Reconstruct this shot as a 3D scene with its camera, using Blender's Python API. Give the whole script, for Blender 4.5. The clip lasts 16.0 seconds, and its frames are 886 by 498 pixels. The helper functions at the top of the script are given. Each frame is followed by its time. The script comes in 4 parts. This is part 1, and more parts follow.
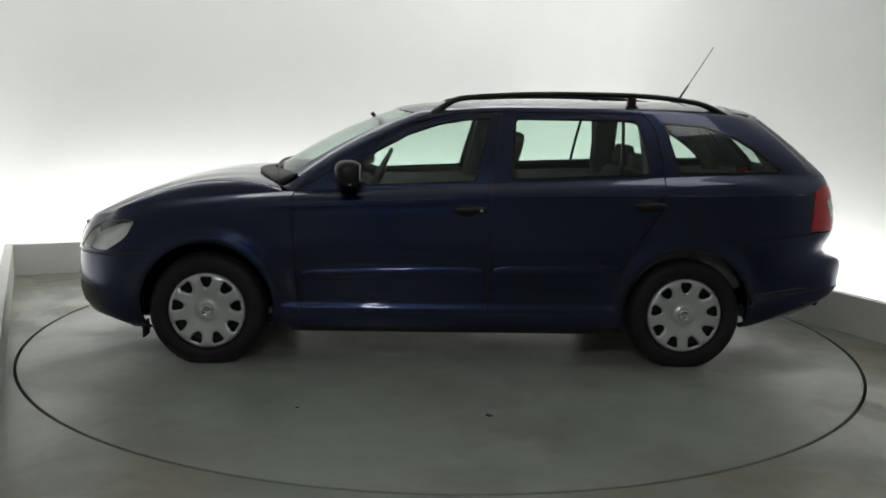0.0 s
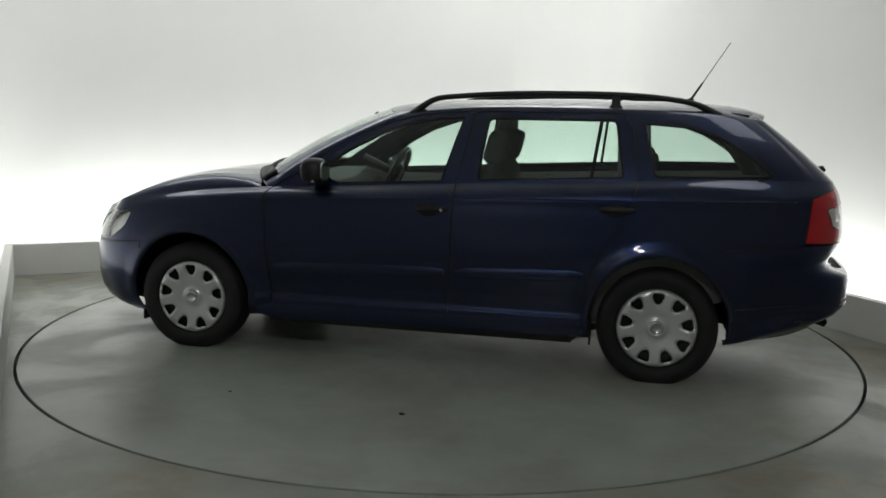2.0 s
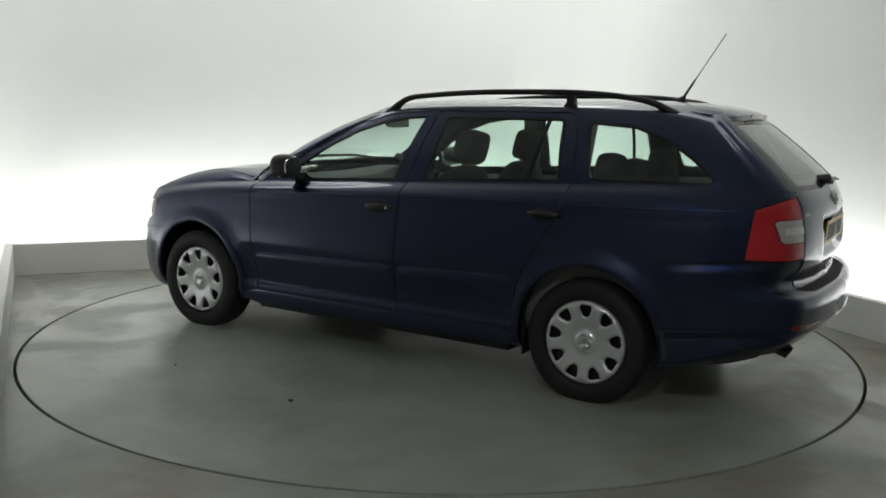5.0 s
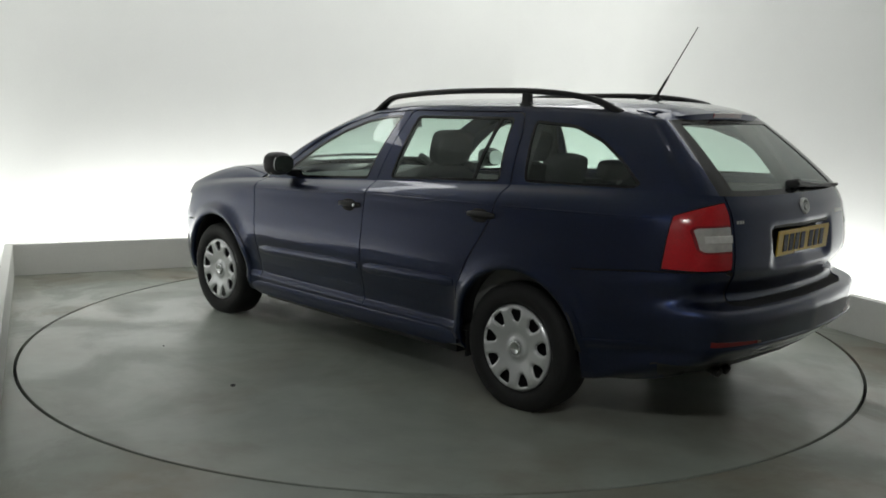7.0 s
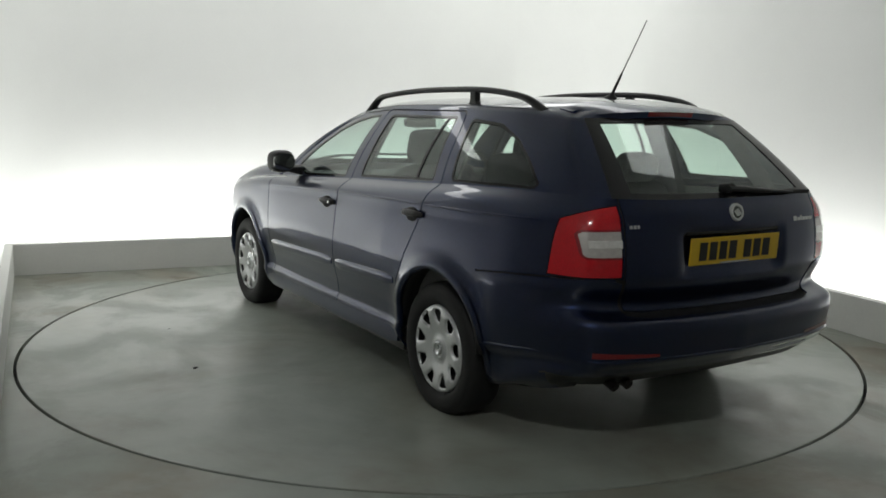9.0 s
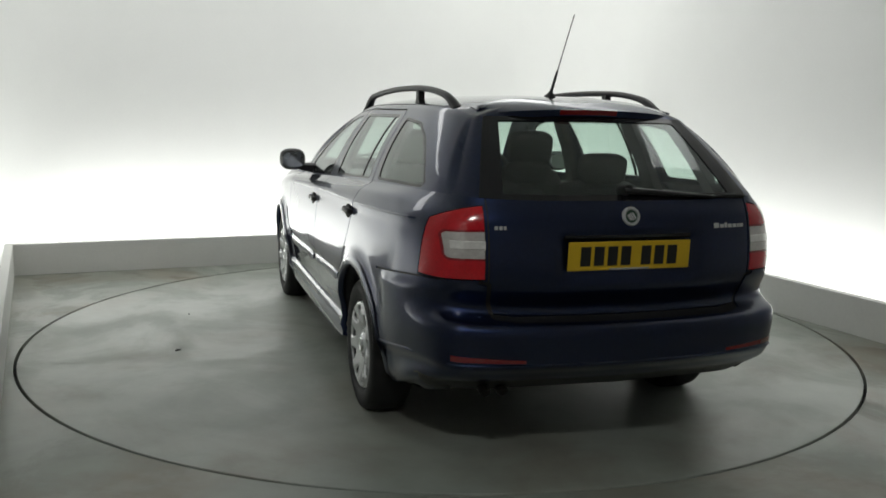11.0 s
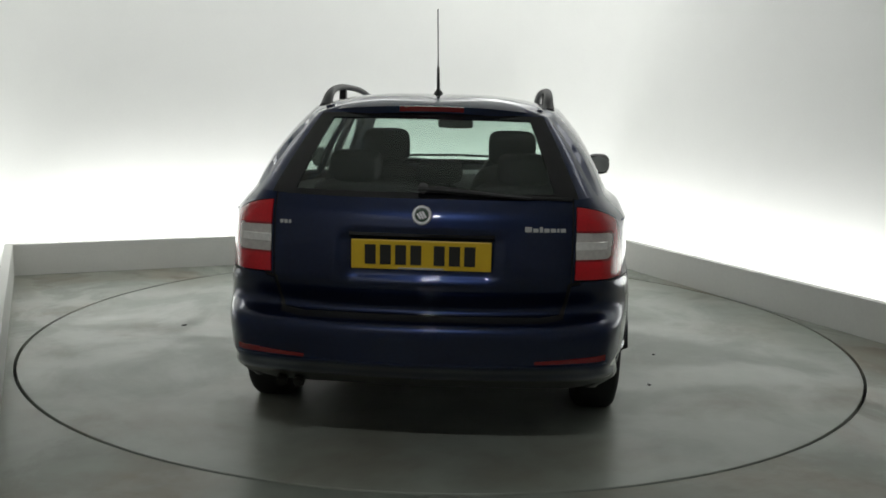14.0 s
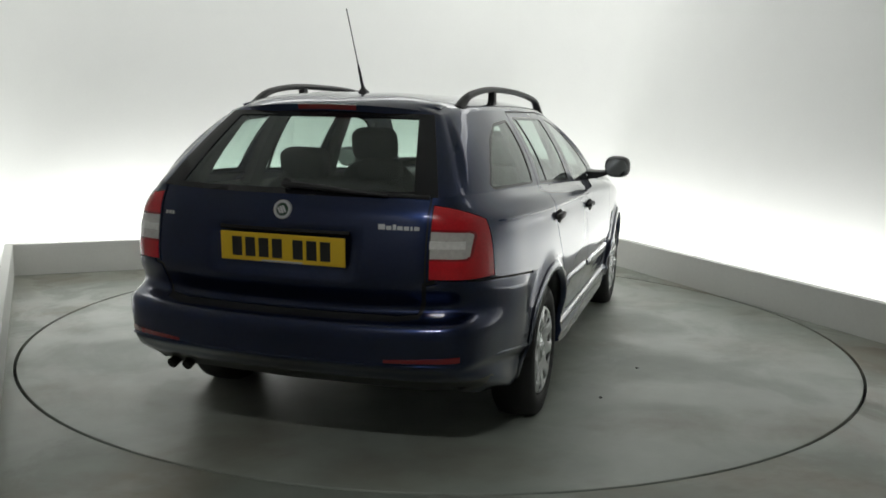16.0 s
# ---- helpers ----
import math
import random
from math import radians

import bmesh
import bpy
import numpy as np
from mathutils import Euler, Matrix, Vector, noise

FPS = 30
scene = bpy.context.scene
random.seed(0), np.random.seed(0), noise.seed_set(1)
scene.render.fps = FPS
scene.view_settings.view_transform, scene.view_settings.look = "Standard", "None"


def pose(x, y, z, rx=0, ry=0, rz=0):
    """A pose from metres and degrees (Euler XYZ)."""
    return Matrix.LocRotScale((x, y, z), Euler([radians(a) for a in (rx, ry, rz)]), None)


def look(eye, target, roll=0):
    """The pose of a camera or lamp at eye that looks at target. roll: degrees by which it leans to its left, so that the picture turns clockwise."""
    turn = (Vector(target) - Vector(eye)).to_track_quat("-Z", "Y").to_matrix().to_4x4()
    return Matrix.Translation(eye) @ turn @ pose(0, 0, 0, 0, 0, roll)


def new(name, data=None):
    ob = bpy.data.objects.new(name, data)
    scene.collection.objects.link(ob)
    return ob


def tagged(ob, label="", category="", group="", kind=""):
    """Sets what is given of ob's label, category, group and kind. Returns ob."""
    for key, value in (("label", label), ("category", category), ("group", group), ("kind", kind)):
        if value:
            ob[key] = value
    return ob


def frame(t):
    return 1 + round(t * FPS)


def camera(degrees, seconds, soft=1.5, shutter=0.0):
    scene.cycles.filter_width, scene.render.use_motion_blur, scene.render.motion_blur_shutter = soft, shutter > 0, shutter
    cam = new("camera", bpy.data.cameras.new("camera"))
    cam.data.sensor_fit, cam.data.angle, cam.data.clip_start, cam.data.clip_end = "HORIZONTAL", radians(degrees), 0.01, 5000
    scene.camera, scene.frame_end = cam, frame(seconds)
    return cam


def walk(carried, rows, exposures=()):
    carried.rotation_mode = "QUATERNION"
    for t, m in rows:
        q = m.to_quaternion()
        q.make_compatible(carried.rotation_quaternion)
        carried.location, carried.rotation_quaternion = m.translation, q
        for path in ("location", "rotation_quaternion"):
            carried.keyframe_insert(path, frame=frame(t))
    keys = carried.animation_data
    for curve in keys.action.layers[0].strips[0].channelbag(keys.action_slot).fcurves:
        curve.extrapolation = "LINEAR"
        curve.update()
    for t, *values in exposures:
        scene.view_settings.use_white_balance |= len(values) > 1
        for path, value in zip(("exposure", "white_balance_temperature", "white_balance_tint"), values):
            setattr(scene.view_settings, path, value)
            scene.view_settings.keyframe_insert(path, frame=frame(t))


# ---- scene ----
from mathutils.bvhtree import BVHTree

# ---------------------------------------------------------------- camera
EYE = Vector((0.0, -5.4418, 1.3760))
AIM = EYE + Vector((0.0000466, 0.9875877, -0.1570683))
cam = camera(53.43, 16.0, soft=1.7)
PATH = [(0.0, look(EYE, AIM, 1.31)), (16.0, look(EYE, AIM, 1.31))]
walk(cam, PATH, [(0.0, 0.0, 6500, 10), (16.0, 0.0, 6500, 10)])

# the turn of the platform, degrees, time by time
TURN = [(0, 182.40), (0.5, 178.62), (1, 174.98), (1.5, 171.49), (2, 168.21), (2.5, 164.95), (3, 161.68),
        (3.5, 158.43), (4, 155.14), (4.6, 151.15), (5.2, 147.1), (5.8, 143.0), (6.5, 138.20), (7, 134.83), (7.5, 131.46), (8, 127.97),
        (8.5, 124.65), (9, 121.18), (9.6, 117.13), (10.2, 113.05), (10.8, 108.95), (11.5, 104.15), (12, 100.66), (12.5, 97.23), (13, 93.70),
        (13.5, 90.30), (14, 86.83), (14.5, 83.47), (15, 79.88), (15.5, 76.52), (16, 73.05)]
CAR_OFF = (-0.005, -0.043)

# ---------------------------------------------------------------- light
PHI = 24.0                    # the room is turned against the camera
U0, U1, V1, V0 = -2.525, 2.45, 2.618, -6.6
GAP = 0.5                     # trough between kerb wall and wall
CEIL = 3.3


def room(u, v, z=0.0):
    c, s = math.cos(radians(PHI)), math.sin(radians(PHI))
    return Vector((c * u - s * v, s * u + c * v, z))


world = bpy.data.worlds.new("world")
scene.world = world
world.use_nodes = True
world.node_tree.nodes["Background"].inputs[0].default_value = (0.5, 0.52, 0.5, 1)
world.node_tree.nodes["Background"].inputs[1].default_value = 0.03


def strip_light(name, a, b, z, width, power, aim, colour=(0.995, 1.0, 0.985)):
    """A long strip of light from a to b (room u, v), facing aim (room u, v, z)."""
    lamp = bpy.data.lights.new(name, "AREA")
    pa, pb = room(*a, z), room(*b, z)
    lamp.shape, lamp.size, lamp.size_y = "RECTANGLE", (pb - pa).length, width
    lamp.energy, lamp.color = power, colour
    ob = new(name, lamp)
    mid = (pa + pb) / 2
    way = (room(*aim) - mid)
    zax = -way.normalized()
    xax = (pb - pa).normalized()
    yax = zax.cross(xax).normalized()
    zax = xax.cross(yax)
    ob.matrix_world = Matrix.Translation(mid) @ Matrix((xax, yax, zax)).transposed().to_4x4()
    return ob


strip_light("trough_light_back", (U0, V1 + 0.12), (U1, V1 + 0.12), 0.10, 0.12, 43, ((U0 + U1) / 2, V1 + GAP, 0.75))
strip_light("trough_light_right", (U1 + 0.12, -2.0), (U1 + 0.12, V1), 0.10, 0.12, 26, (U1 + GAP, (V1 - 2.0) / 2, 0.75))
strip_light("trough_light_left", (U0 - 0.10, 0.3), (U0 - 0.10, V1), 0.10, 0.12, 15, (U0 - GAP, (V1 + 0.3) / 2, 0.60))
# added soft fill under the ceiling, lifts the upper walls and the floor
strip_light("ceiling_fill_back", (U0 - 0.3, V1 - 0.5), (U1, V1 - 0.5), CEIL - 0.06, 1.2, 48, ((U0 + U1) / 2, V1 + 0.3, 0.5))
strip_light("ceiling_fill_right", (U1 - 0.6, -2.0), (U1 - 0.6, V1), CEIL - 0.06, 1.2, 26, (U1 + 0.3, 0.3, 0.5))

tube_lamp = bpy.data.lights.new("ceiling_tube", "AREA")
tube_lamp.shape, tube_lamp.size, tube_lamp.size_y, tube_lamp.energy, tube_lamp.color = "RECTANGLE", 0.40, 0.03, 22, (0.98, 1.0, 0.975)
new("ceiling_tube", tube_lamp).matrix_world = look((-0.28, -5.0, 2.95), (-0.1, -3.6, 0.0))

# ---------------------------------------------------------------- materials


def mat(name, base, rough=0.5, metal=0.0, coat=0.0, coat_rough=0.03, bump=0.0, scale=30.0, vary=0.0, spec=0.5, emit=None, strength=0.0, alpha=1.0):
    m = bpy.data.materials.new(name)
    m.use_nodes = True
    nt = m.node_tree
    b = nt.nodes["Principled BSDF"]
    b.inputs["Base Color"].default_value = (*base, 1)
    b.inputs["Roughness"].default_value = rough
    b.inputs["Metallic"].default_value = metal
    b.inputs["Coat Weight"].default_value = coat
    b.inputs["Coat Roughness"].default_value = coat_rough
    b.inputs["Specular IOR Level"].default_value = spec
    if emit:
        b.inputs["Emission Color"].default_value = (*emit, 1)
        b.inputs["Emission Strength"].default_value = strength
    if bump or vary:
        tc = nt.nodes.new("ShaderNodeTexCoord")
        n1 = nt.nodes.new("ShaderNodeTexNoise")
        n1.inputs["Scale"].default_value, n1.inputs["Detail"].default_value = scale, 6
        nt.links.new(tc.outputs["Object"], n1.inputs["Vector"])
        if vary:
            n2 = nt.nodes.new("ShaderNodeTexNoise")
            n2.inputs["Scale"].default_value, n2.inputs["Detail"].default_value = scale * 0.07, 5
            nt.links.new(tc.outputs["Object"], n2.inputs["Vector"])
            add = nt.nodes.new("ShaderNodeMath")
            add.operation = "ADD"
            nt.links.new(n1.outputs["Fac"], add.inputs[0])
            nt.links.new(n2.outputs["Fac"], add.inputs[1])
            ramp = nt.nodes.new("ShaderNodeMapRange")
            ramp.inputs["From Min"].default_value, ramp.inputs["From Max"].default_value = 0.7, 1.3
            ramp.inputs["To Min"].default_value, ramp.inputs["To Max"].default_value = 1 - vary, 1 + vary
            nt.links.new(add.outputs[0], ramp.inputs["Value"])
            mul = nt.nodes.new("ShaderNodeVectorMath")
            mul.operation = "SCALE"
            mul.inputs[0].default_value = base
            nt.links.new(ramp.outputs[0], mul.inputs["Scale"])
            nt.links.new(mul.outputs[0], b.inputs["Base Color"])
        if bump:
            bp = nt.nodes.new("ShaderNodeBump")
            bp.inputs["Strength"].default_value, bp.inputs["Distance"].default_value = bump, 0.002
            nt.links.new(n1.outputs["Fac"], bp.inputs["Height"])
            nt.links.new(bp.outputs[0], b.inputs["Normal"])
    return m


def glass_mat(name, tint, rough=0.0, ior=1.45):
    m = bpy.data.materials.new(name)
    m.use_nodes = True
    b = m.node_tree.nodes["Principled BSDF"]
    b.inputs["Base Color"].default_value = (*tint, 1)
    b.inputs["Transmission Weight"].default_value = 1
    b.inputs["Roughness"].default_value = rough
    b.inputs["IOR"].default_value = ior
    return m


def floor_mat(name, base, dirt, gloss, soft):
    """Painted concrete: cloudy wear, scuffs and uneven gloss."""
    m = bpy.data.materials.new(name)
    m.use_nodes = True
    nt = m.node_tree
    b = nt.nodes["Principled BSDF"]
    tc = nt.nodes.new("ShaderNodeTexCoord")

    def noise_node(scale, detail=6, rough=0.6, dist=0.0):
        n = nt.nodes.new("ShaderNodeTexNoise")
        n.inputs["Scale"].default_value, n.inputs["Detail"].default_value = scale, detail
        n.inputs["Roughness"].default_value, n.inputs["Distortion"].default_value = rough, dist
        nt.links.new(tc.outputs["Object"], n.inputs["Vector"])
        return n

    def remap(sock, a, b2, c, d):
        r = nt.nodes.new("ShaderNodeMapRange")
        for k, v in zip(("From Min", "From Max", "To Min", "To Max"), (a, b2, c, d)):
            r.inputs[k].default_value = v
        r.clamp = False
        nt.links.new(sock, r.inputs["Value"])
        return r.outputs[0]

    def blend(sock, c0, c1):
        mx = nt.nodes.new("ShaderNodeMix")
        mx.data_type = "RGBA"
        nt.links.new(sock, mx.inputs[0])
        for k, c in ((6, c0), (7, c1)):
            if isinstance(c, tuple):
                mx.inputs[k].default_value = (*c, 1)
            else:
                nt.links.new(c, mx.inputs[k])
        return mx.outputs[2]

    def step(sock, a, b2, c, d):
        out = remap(sock, a, b2, c, d)
        out.node.clamp = True
        return out

    big, mid = noise_node(0.9, 3, 0.5), noise_node(5, 4, 0.5)
    f1, f2 = remap(big.outputs["Fac"], 0.1, 0.9, 0.80, 1.18), remap(mid.outputs["Fac"], 0.1, 0.9, 0.86, 1.14)
    p1 = nt.nodes.new("ShaderNodeMath")
    p1.operation = "MULTIPLY"
    nt.links.new(f1, p1.inputs[0]), nt.links.new(f2, p1.inputs[1])
    mul = nt.nodes.new("ShaderNodeVectorMath")
    mul.operation = "SCALE"
    nt.links.new(p1.outputs[0], mul.inputs["Scale"])
    # brown tyre dirt in drifts, dried puddle rims and fine dark scuffs
    drift = step(noise_node(1.1, 6, 0.58, 0.4).outputs["Fac"], 0.47, 0.66, 0.0, dirt)
    scuff = step(noise_node(3.0, 5, 0.6, 0.6).outputs["Fac"], 0.55, 0.85, 0.0, 0.6 * max(0.0, dirt - 0.35))
    c1 = blend(drift, base, (0.22, 0.20, 0.155))
    nt.links.new(blend(scuff, c1, (0.13, 0.13, 0.11)), mul.inputs[0])
    nt.links.new(mul.outputs[0], b.inputs["Base Color"])
    wet = step(noise_node(1.5, 8, 0.64, 0.6).outputs["Fac"], 0.49 - soft, 0.49 + soft, *gloss)
    fine = remap(noise_node(14, 2, 0.5).outputs["Fac"], 0.2, 0.8, -0.012, 0.012)
    add = nt.nodes.new("ShaderNodeMath")
    nt.links.new(wet, add.inputs[0]), nt.links.new(fine, add.inputs[1])
    nt.links.new(add.outputs[0], b.inputs["Roughness"])
    return m


FLOOR = floor_mat("grey painted concrete", (0.255, 0.278, 0.242), 0.95, (0.50, 0.292), 0.04)
PLATE = floor_mat("grey painted platform", (0.310, 0.340, 0.300), 0.6, (0.47, 0.292), 0.06)
WALL = mat("white wall paint", (0.80, 0.81, 0.79), 0.75, bump=0.05, scale=60, vary=0.012)
KERB = mat("off-white kerb paint", (0.70, 0.70, 0.67), 0.6, bump=0.08, scale=50, vary=0.03)
# for the added walls out of view; grey sets how bright they reflect in the paint
DARKWALL = mat("grey unseen wall", (0.50, 0.505, 0.50), 0.85, bump=0.2, scale=12, vary=0.1)
CEILING = mat("white ceiling paint", (0.80, 0.81, 0.80), 0.85, bump=0.05, scale=40, vary=0.02)
GROOVE = mat("black gap", (0.012, 0.012, 0.012), 0.8)
PAINT = mat("navy metallic paint", (0.0092, 0.0178, 0.058), 0.34, metal=0.9, coat=1.0, coat_rough=0.015, vary=0.10, scale=900, spec=0.3)
BLACK = mat("black plastic", (0.007, 0.007, 0.0075), 0.45, bump=0.15, scale=300)
GLOSSBLACK = mat("gloss black trim", (0.008, 0.008, 0.01), 0.12)
RUBBER = mat("black tyre rubber", (0.008, 0.008, 0.0085), 0.7, bump=0.3, scale=150, vary=0.2)
SEAL = mat("black rubber seal", (0.004, 0.004, 0.005), 0.7)
SILVER = mat("silver painted plastic", (0.70, 0.71, 0.72), 0.27, metal=0.55, coat=0.3, vary=0.05, scale=200)
BOWL = mat("silvered lamp bowl", (0.90, 0.90, 0.88), 0.30, metal=0.15, bump=0.5, scale=40, vary=0.1)
CHROME = mat("chrome", (0.75, 0.76, 0.77), 0.12, metal=1.0)
RED = mat("red lamp plastic", (0.54, 0.006, 0.014), 0.15, coat=0.6, vary=0.15, scale=120)
REDDIM = mat("dark red reflector", (0.17, 0.005, 0.009), 0.2, coat=1.0)
REDDEEP = mat("deep red lamp plastic", (0.24, 0.004, 0.010), 0.12, coat=1.0)
LAMPBRIGHT = mat("bright lamp reflector", (0.85, 0.83, 0.80), 0.15, metal=0.3, coat=1.0, vary=0.15, scale=60)
LAMPWHITE = mat("clear lamp plastic", (0.62, 0.58, 0.55), 0.15, metal=0.3, coat=1.0, vary=0.15, scale=60)
LENS = glass_mat("clear lamp lens", (0.97, 0.98, 0.97))
GLASS = glass_mat("green tinted window glass", (0.78, 0.90, 0.84))
YELLOW = mat("yellow plate plastic", (0.66, 0.43, 0.02), 0.35, vary=0.03, scale=80)
INK = mat("black plate characters", (0.012, 0.012, 0.012), 0.5)
FABRIC = mat("dark grey seat fabric", (0.018, 0.0185, 0.020), 0.9, bump=0.4, scale=400, vary=0.15)
CABIN = mat("grey cabin plastic", (0.06, 0.06, 0.062), 0.7, bump=0.2, scale=250)
CARD = mat("mid grey door card", (0.19, 0.19, 0.185), 0.75, bump=0.2, scale=250, vary=0.08)
LINER = mat("pale headliner cloth", (0.42, 0.41, 0.38), 0.9, bump=0.2, scale=300)
STEEL = mat("dark exhaust steel", (0.035, 0.033, 0.03), 0.4, metal=0.9)
MIRROR = mat("mirror glass", (0.62, 0.64, 0.64), 0.03, metal=1.0)
BADGE = mat("green badge enamel", (0.02, 0.05, 0.03), 0.25, coat=1.0)

# ---------------------------------------------------------------- mesh helpers


def mesh_of(name, bm, material, smooth=True):
    me = bpy.data.meshes.new(name)
    bm.to_mesh(me)
    bm.free()
    me.materials.append(material)
    for p in me.polygons:
        p.use_smooth = smooth
    return me


def part(name, bm, material, parent, label="", smooth=True, thick=0.0, bevel=0.0, sharp=35):
    """Links a bmesh as one mesh object under a thing or a part."""
    ob = new(name, mesh_of(name, bm, material, smooth))
    if smooth:
        ob.data.set_sharp_from_angle(angle=radians(sharp))
    ob.parent = parent
    if thick:
        md = ob.modifiers.new("thickness", "SOLIDIFY")
        md.thickness, md.offset = thick, -1
    if bevel:
        md = ob.modifiers.new("bevel", "BEVEL")
        md.width, md.segments, md.limit_method = bevel, 2, "ANGLE"
    if label:
        tagged(ob, label)
    return ob


def box(bm, x0, x1, y0, y1, z0, z1, m=None):
    vs = [bm.verts.new((x, y, z)) for z in (z0, z1) for y in (y0, y1) for x in (x0, x1)]
    for f in ((0, 2, 3, 1), (4, 5, 7, 6), (0, 1, 5, 4), (2, 6, 7, 3), (0, 4, 6, 2), (1, 3, 7, 5)):
        bm.faces.new([vs[i] for i in f])
    if m is not None:
        bmesh.ops.transform(bm, matrix=m, verts=vs)
    return vs


def room_box(name, u0, u1, v0, v1, z0, z1, material, bevel=0.0, skew=0.0):
    bm = bmesh.new()
    for v in box(bm, u0, u1, v0, v1, z0, z1):
        v.co.x += skew * (v1 - v.co.y)
    ob = new(name, mesh_of(name, bm, material, False))
    ob.matrix_world = pose(0, 0, 0, 0, 0, PHI)
    if bevel:
        md = ob.modifiers.new("bevel", "BEVEL")
        md.width, md.segments = bevel, 2
    return ob


def loft(bm, rings, closed=False, cap=False):
    """Quads between rings of equal count."""
    vs = [[bm.verts.new(p) for p in r] for r in rings]
    n = len(vs[0])
    for a, b in zip(vs, vs[1:]):
        for i in range(n if closed else n - 1):
            bm.faces.new((a[i], a[(i + 1) % n], b[(i + 1) % n], b[i]))
    if cap:
        bm.faces.new(vs[0][::-1])
        bm.faces.new(vs[-1])
    return vs


def tube(bm, pts, radius, n=10, flat=1.0):
    """A round bar along points; radius may be a list."""
    pts = [Vector(p) for p in pts]
    rs = radius if isinstance(radius, (list, tuple)) else [radius] * len(pts)
    rings = []
    for i, p in enumerate(pts):
        d = (pts[min(i + 1, len(pts) - 1)] - pts[max(i - 1, 0)]).normalized()
        side = d.cross(Vector((0, 0, 1)))
        side = side.normalized() if side.length > 0.05 else Vector((0, 1, 0))
        up = side.cross(d)
        rings.append([p + rs[i] * (math.cos(a) * side + flat * math.sin(a) * up) for a in [2 * math.pi * k / n for k in range(n)]])
    loft(bm, rings, True, True)


def lathe(bm, profile, n=64, axis_y=True):
    """Turns (radius, depth) about the y axis."""
    rings = [[(r * math.cos(2 * math.pi * k / n), d, r * math.sin(2 * math.pi * k / n)) for k in range(n)] for r, d in profile]
    loft(bm, rings, True)


def spline(points, n, t_list=None):
    """n samples of a Catmull-Rom curve through points (any dimension), chord-length steps."""
    p = np.array(points, float)
    d = np.r_[0, np.cumsum(np.linalg.norm(np.diff(p, axis=0), axis=1) ** 0.5 + 1e-9)]
    m = np.zeros_like(p)
    for i in range(len(p)):
        a, b = max(i - 1, 0), min(i + 1, len(p) - 1)
        m[i] = (p[b] - p[a]) / (d[b] - d[a])
    ts = np.linspace(0, d[-1], n) if t_list is None else np.interp(t_list, range(len(p)), d)
    out = []
    for t in ts:
        i = min(max(np.searchsorted(d, t, "right") - 1, 0), len(p) - 2)
        h = d[i + 1] - d[i]
        s = (t - d[i]) / h
        out.append((2 * s**3 - 3 * s**2 + 1) * p[i] + (s**3 - 2 * s**2 + s) * h * m[i] + (-2 * s**3 + 3 * s**2) * p[i + 1] + (s**3 - s**2) * h * m[i + 1])
    return np.array(out)


# ---------------------------------------------------------------- the room
R_TABLE, SLOT = 2.431, 0.016


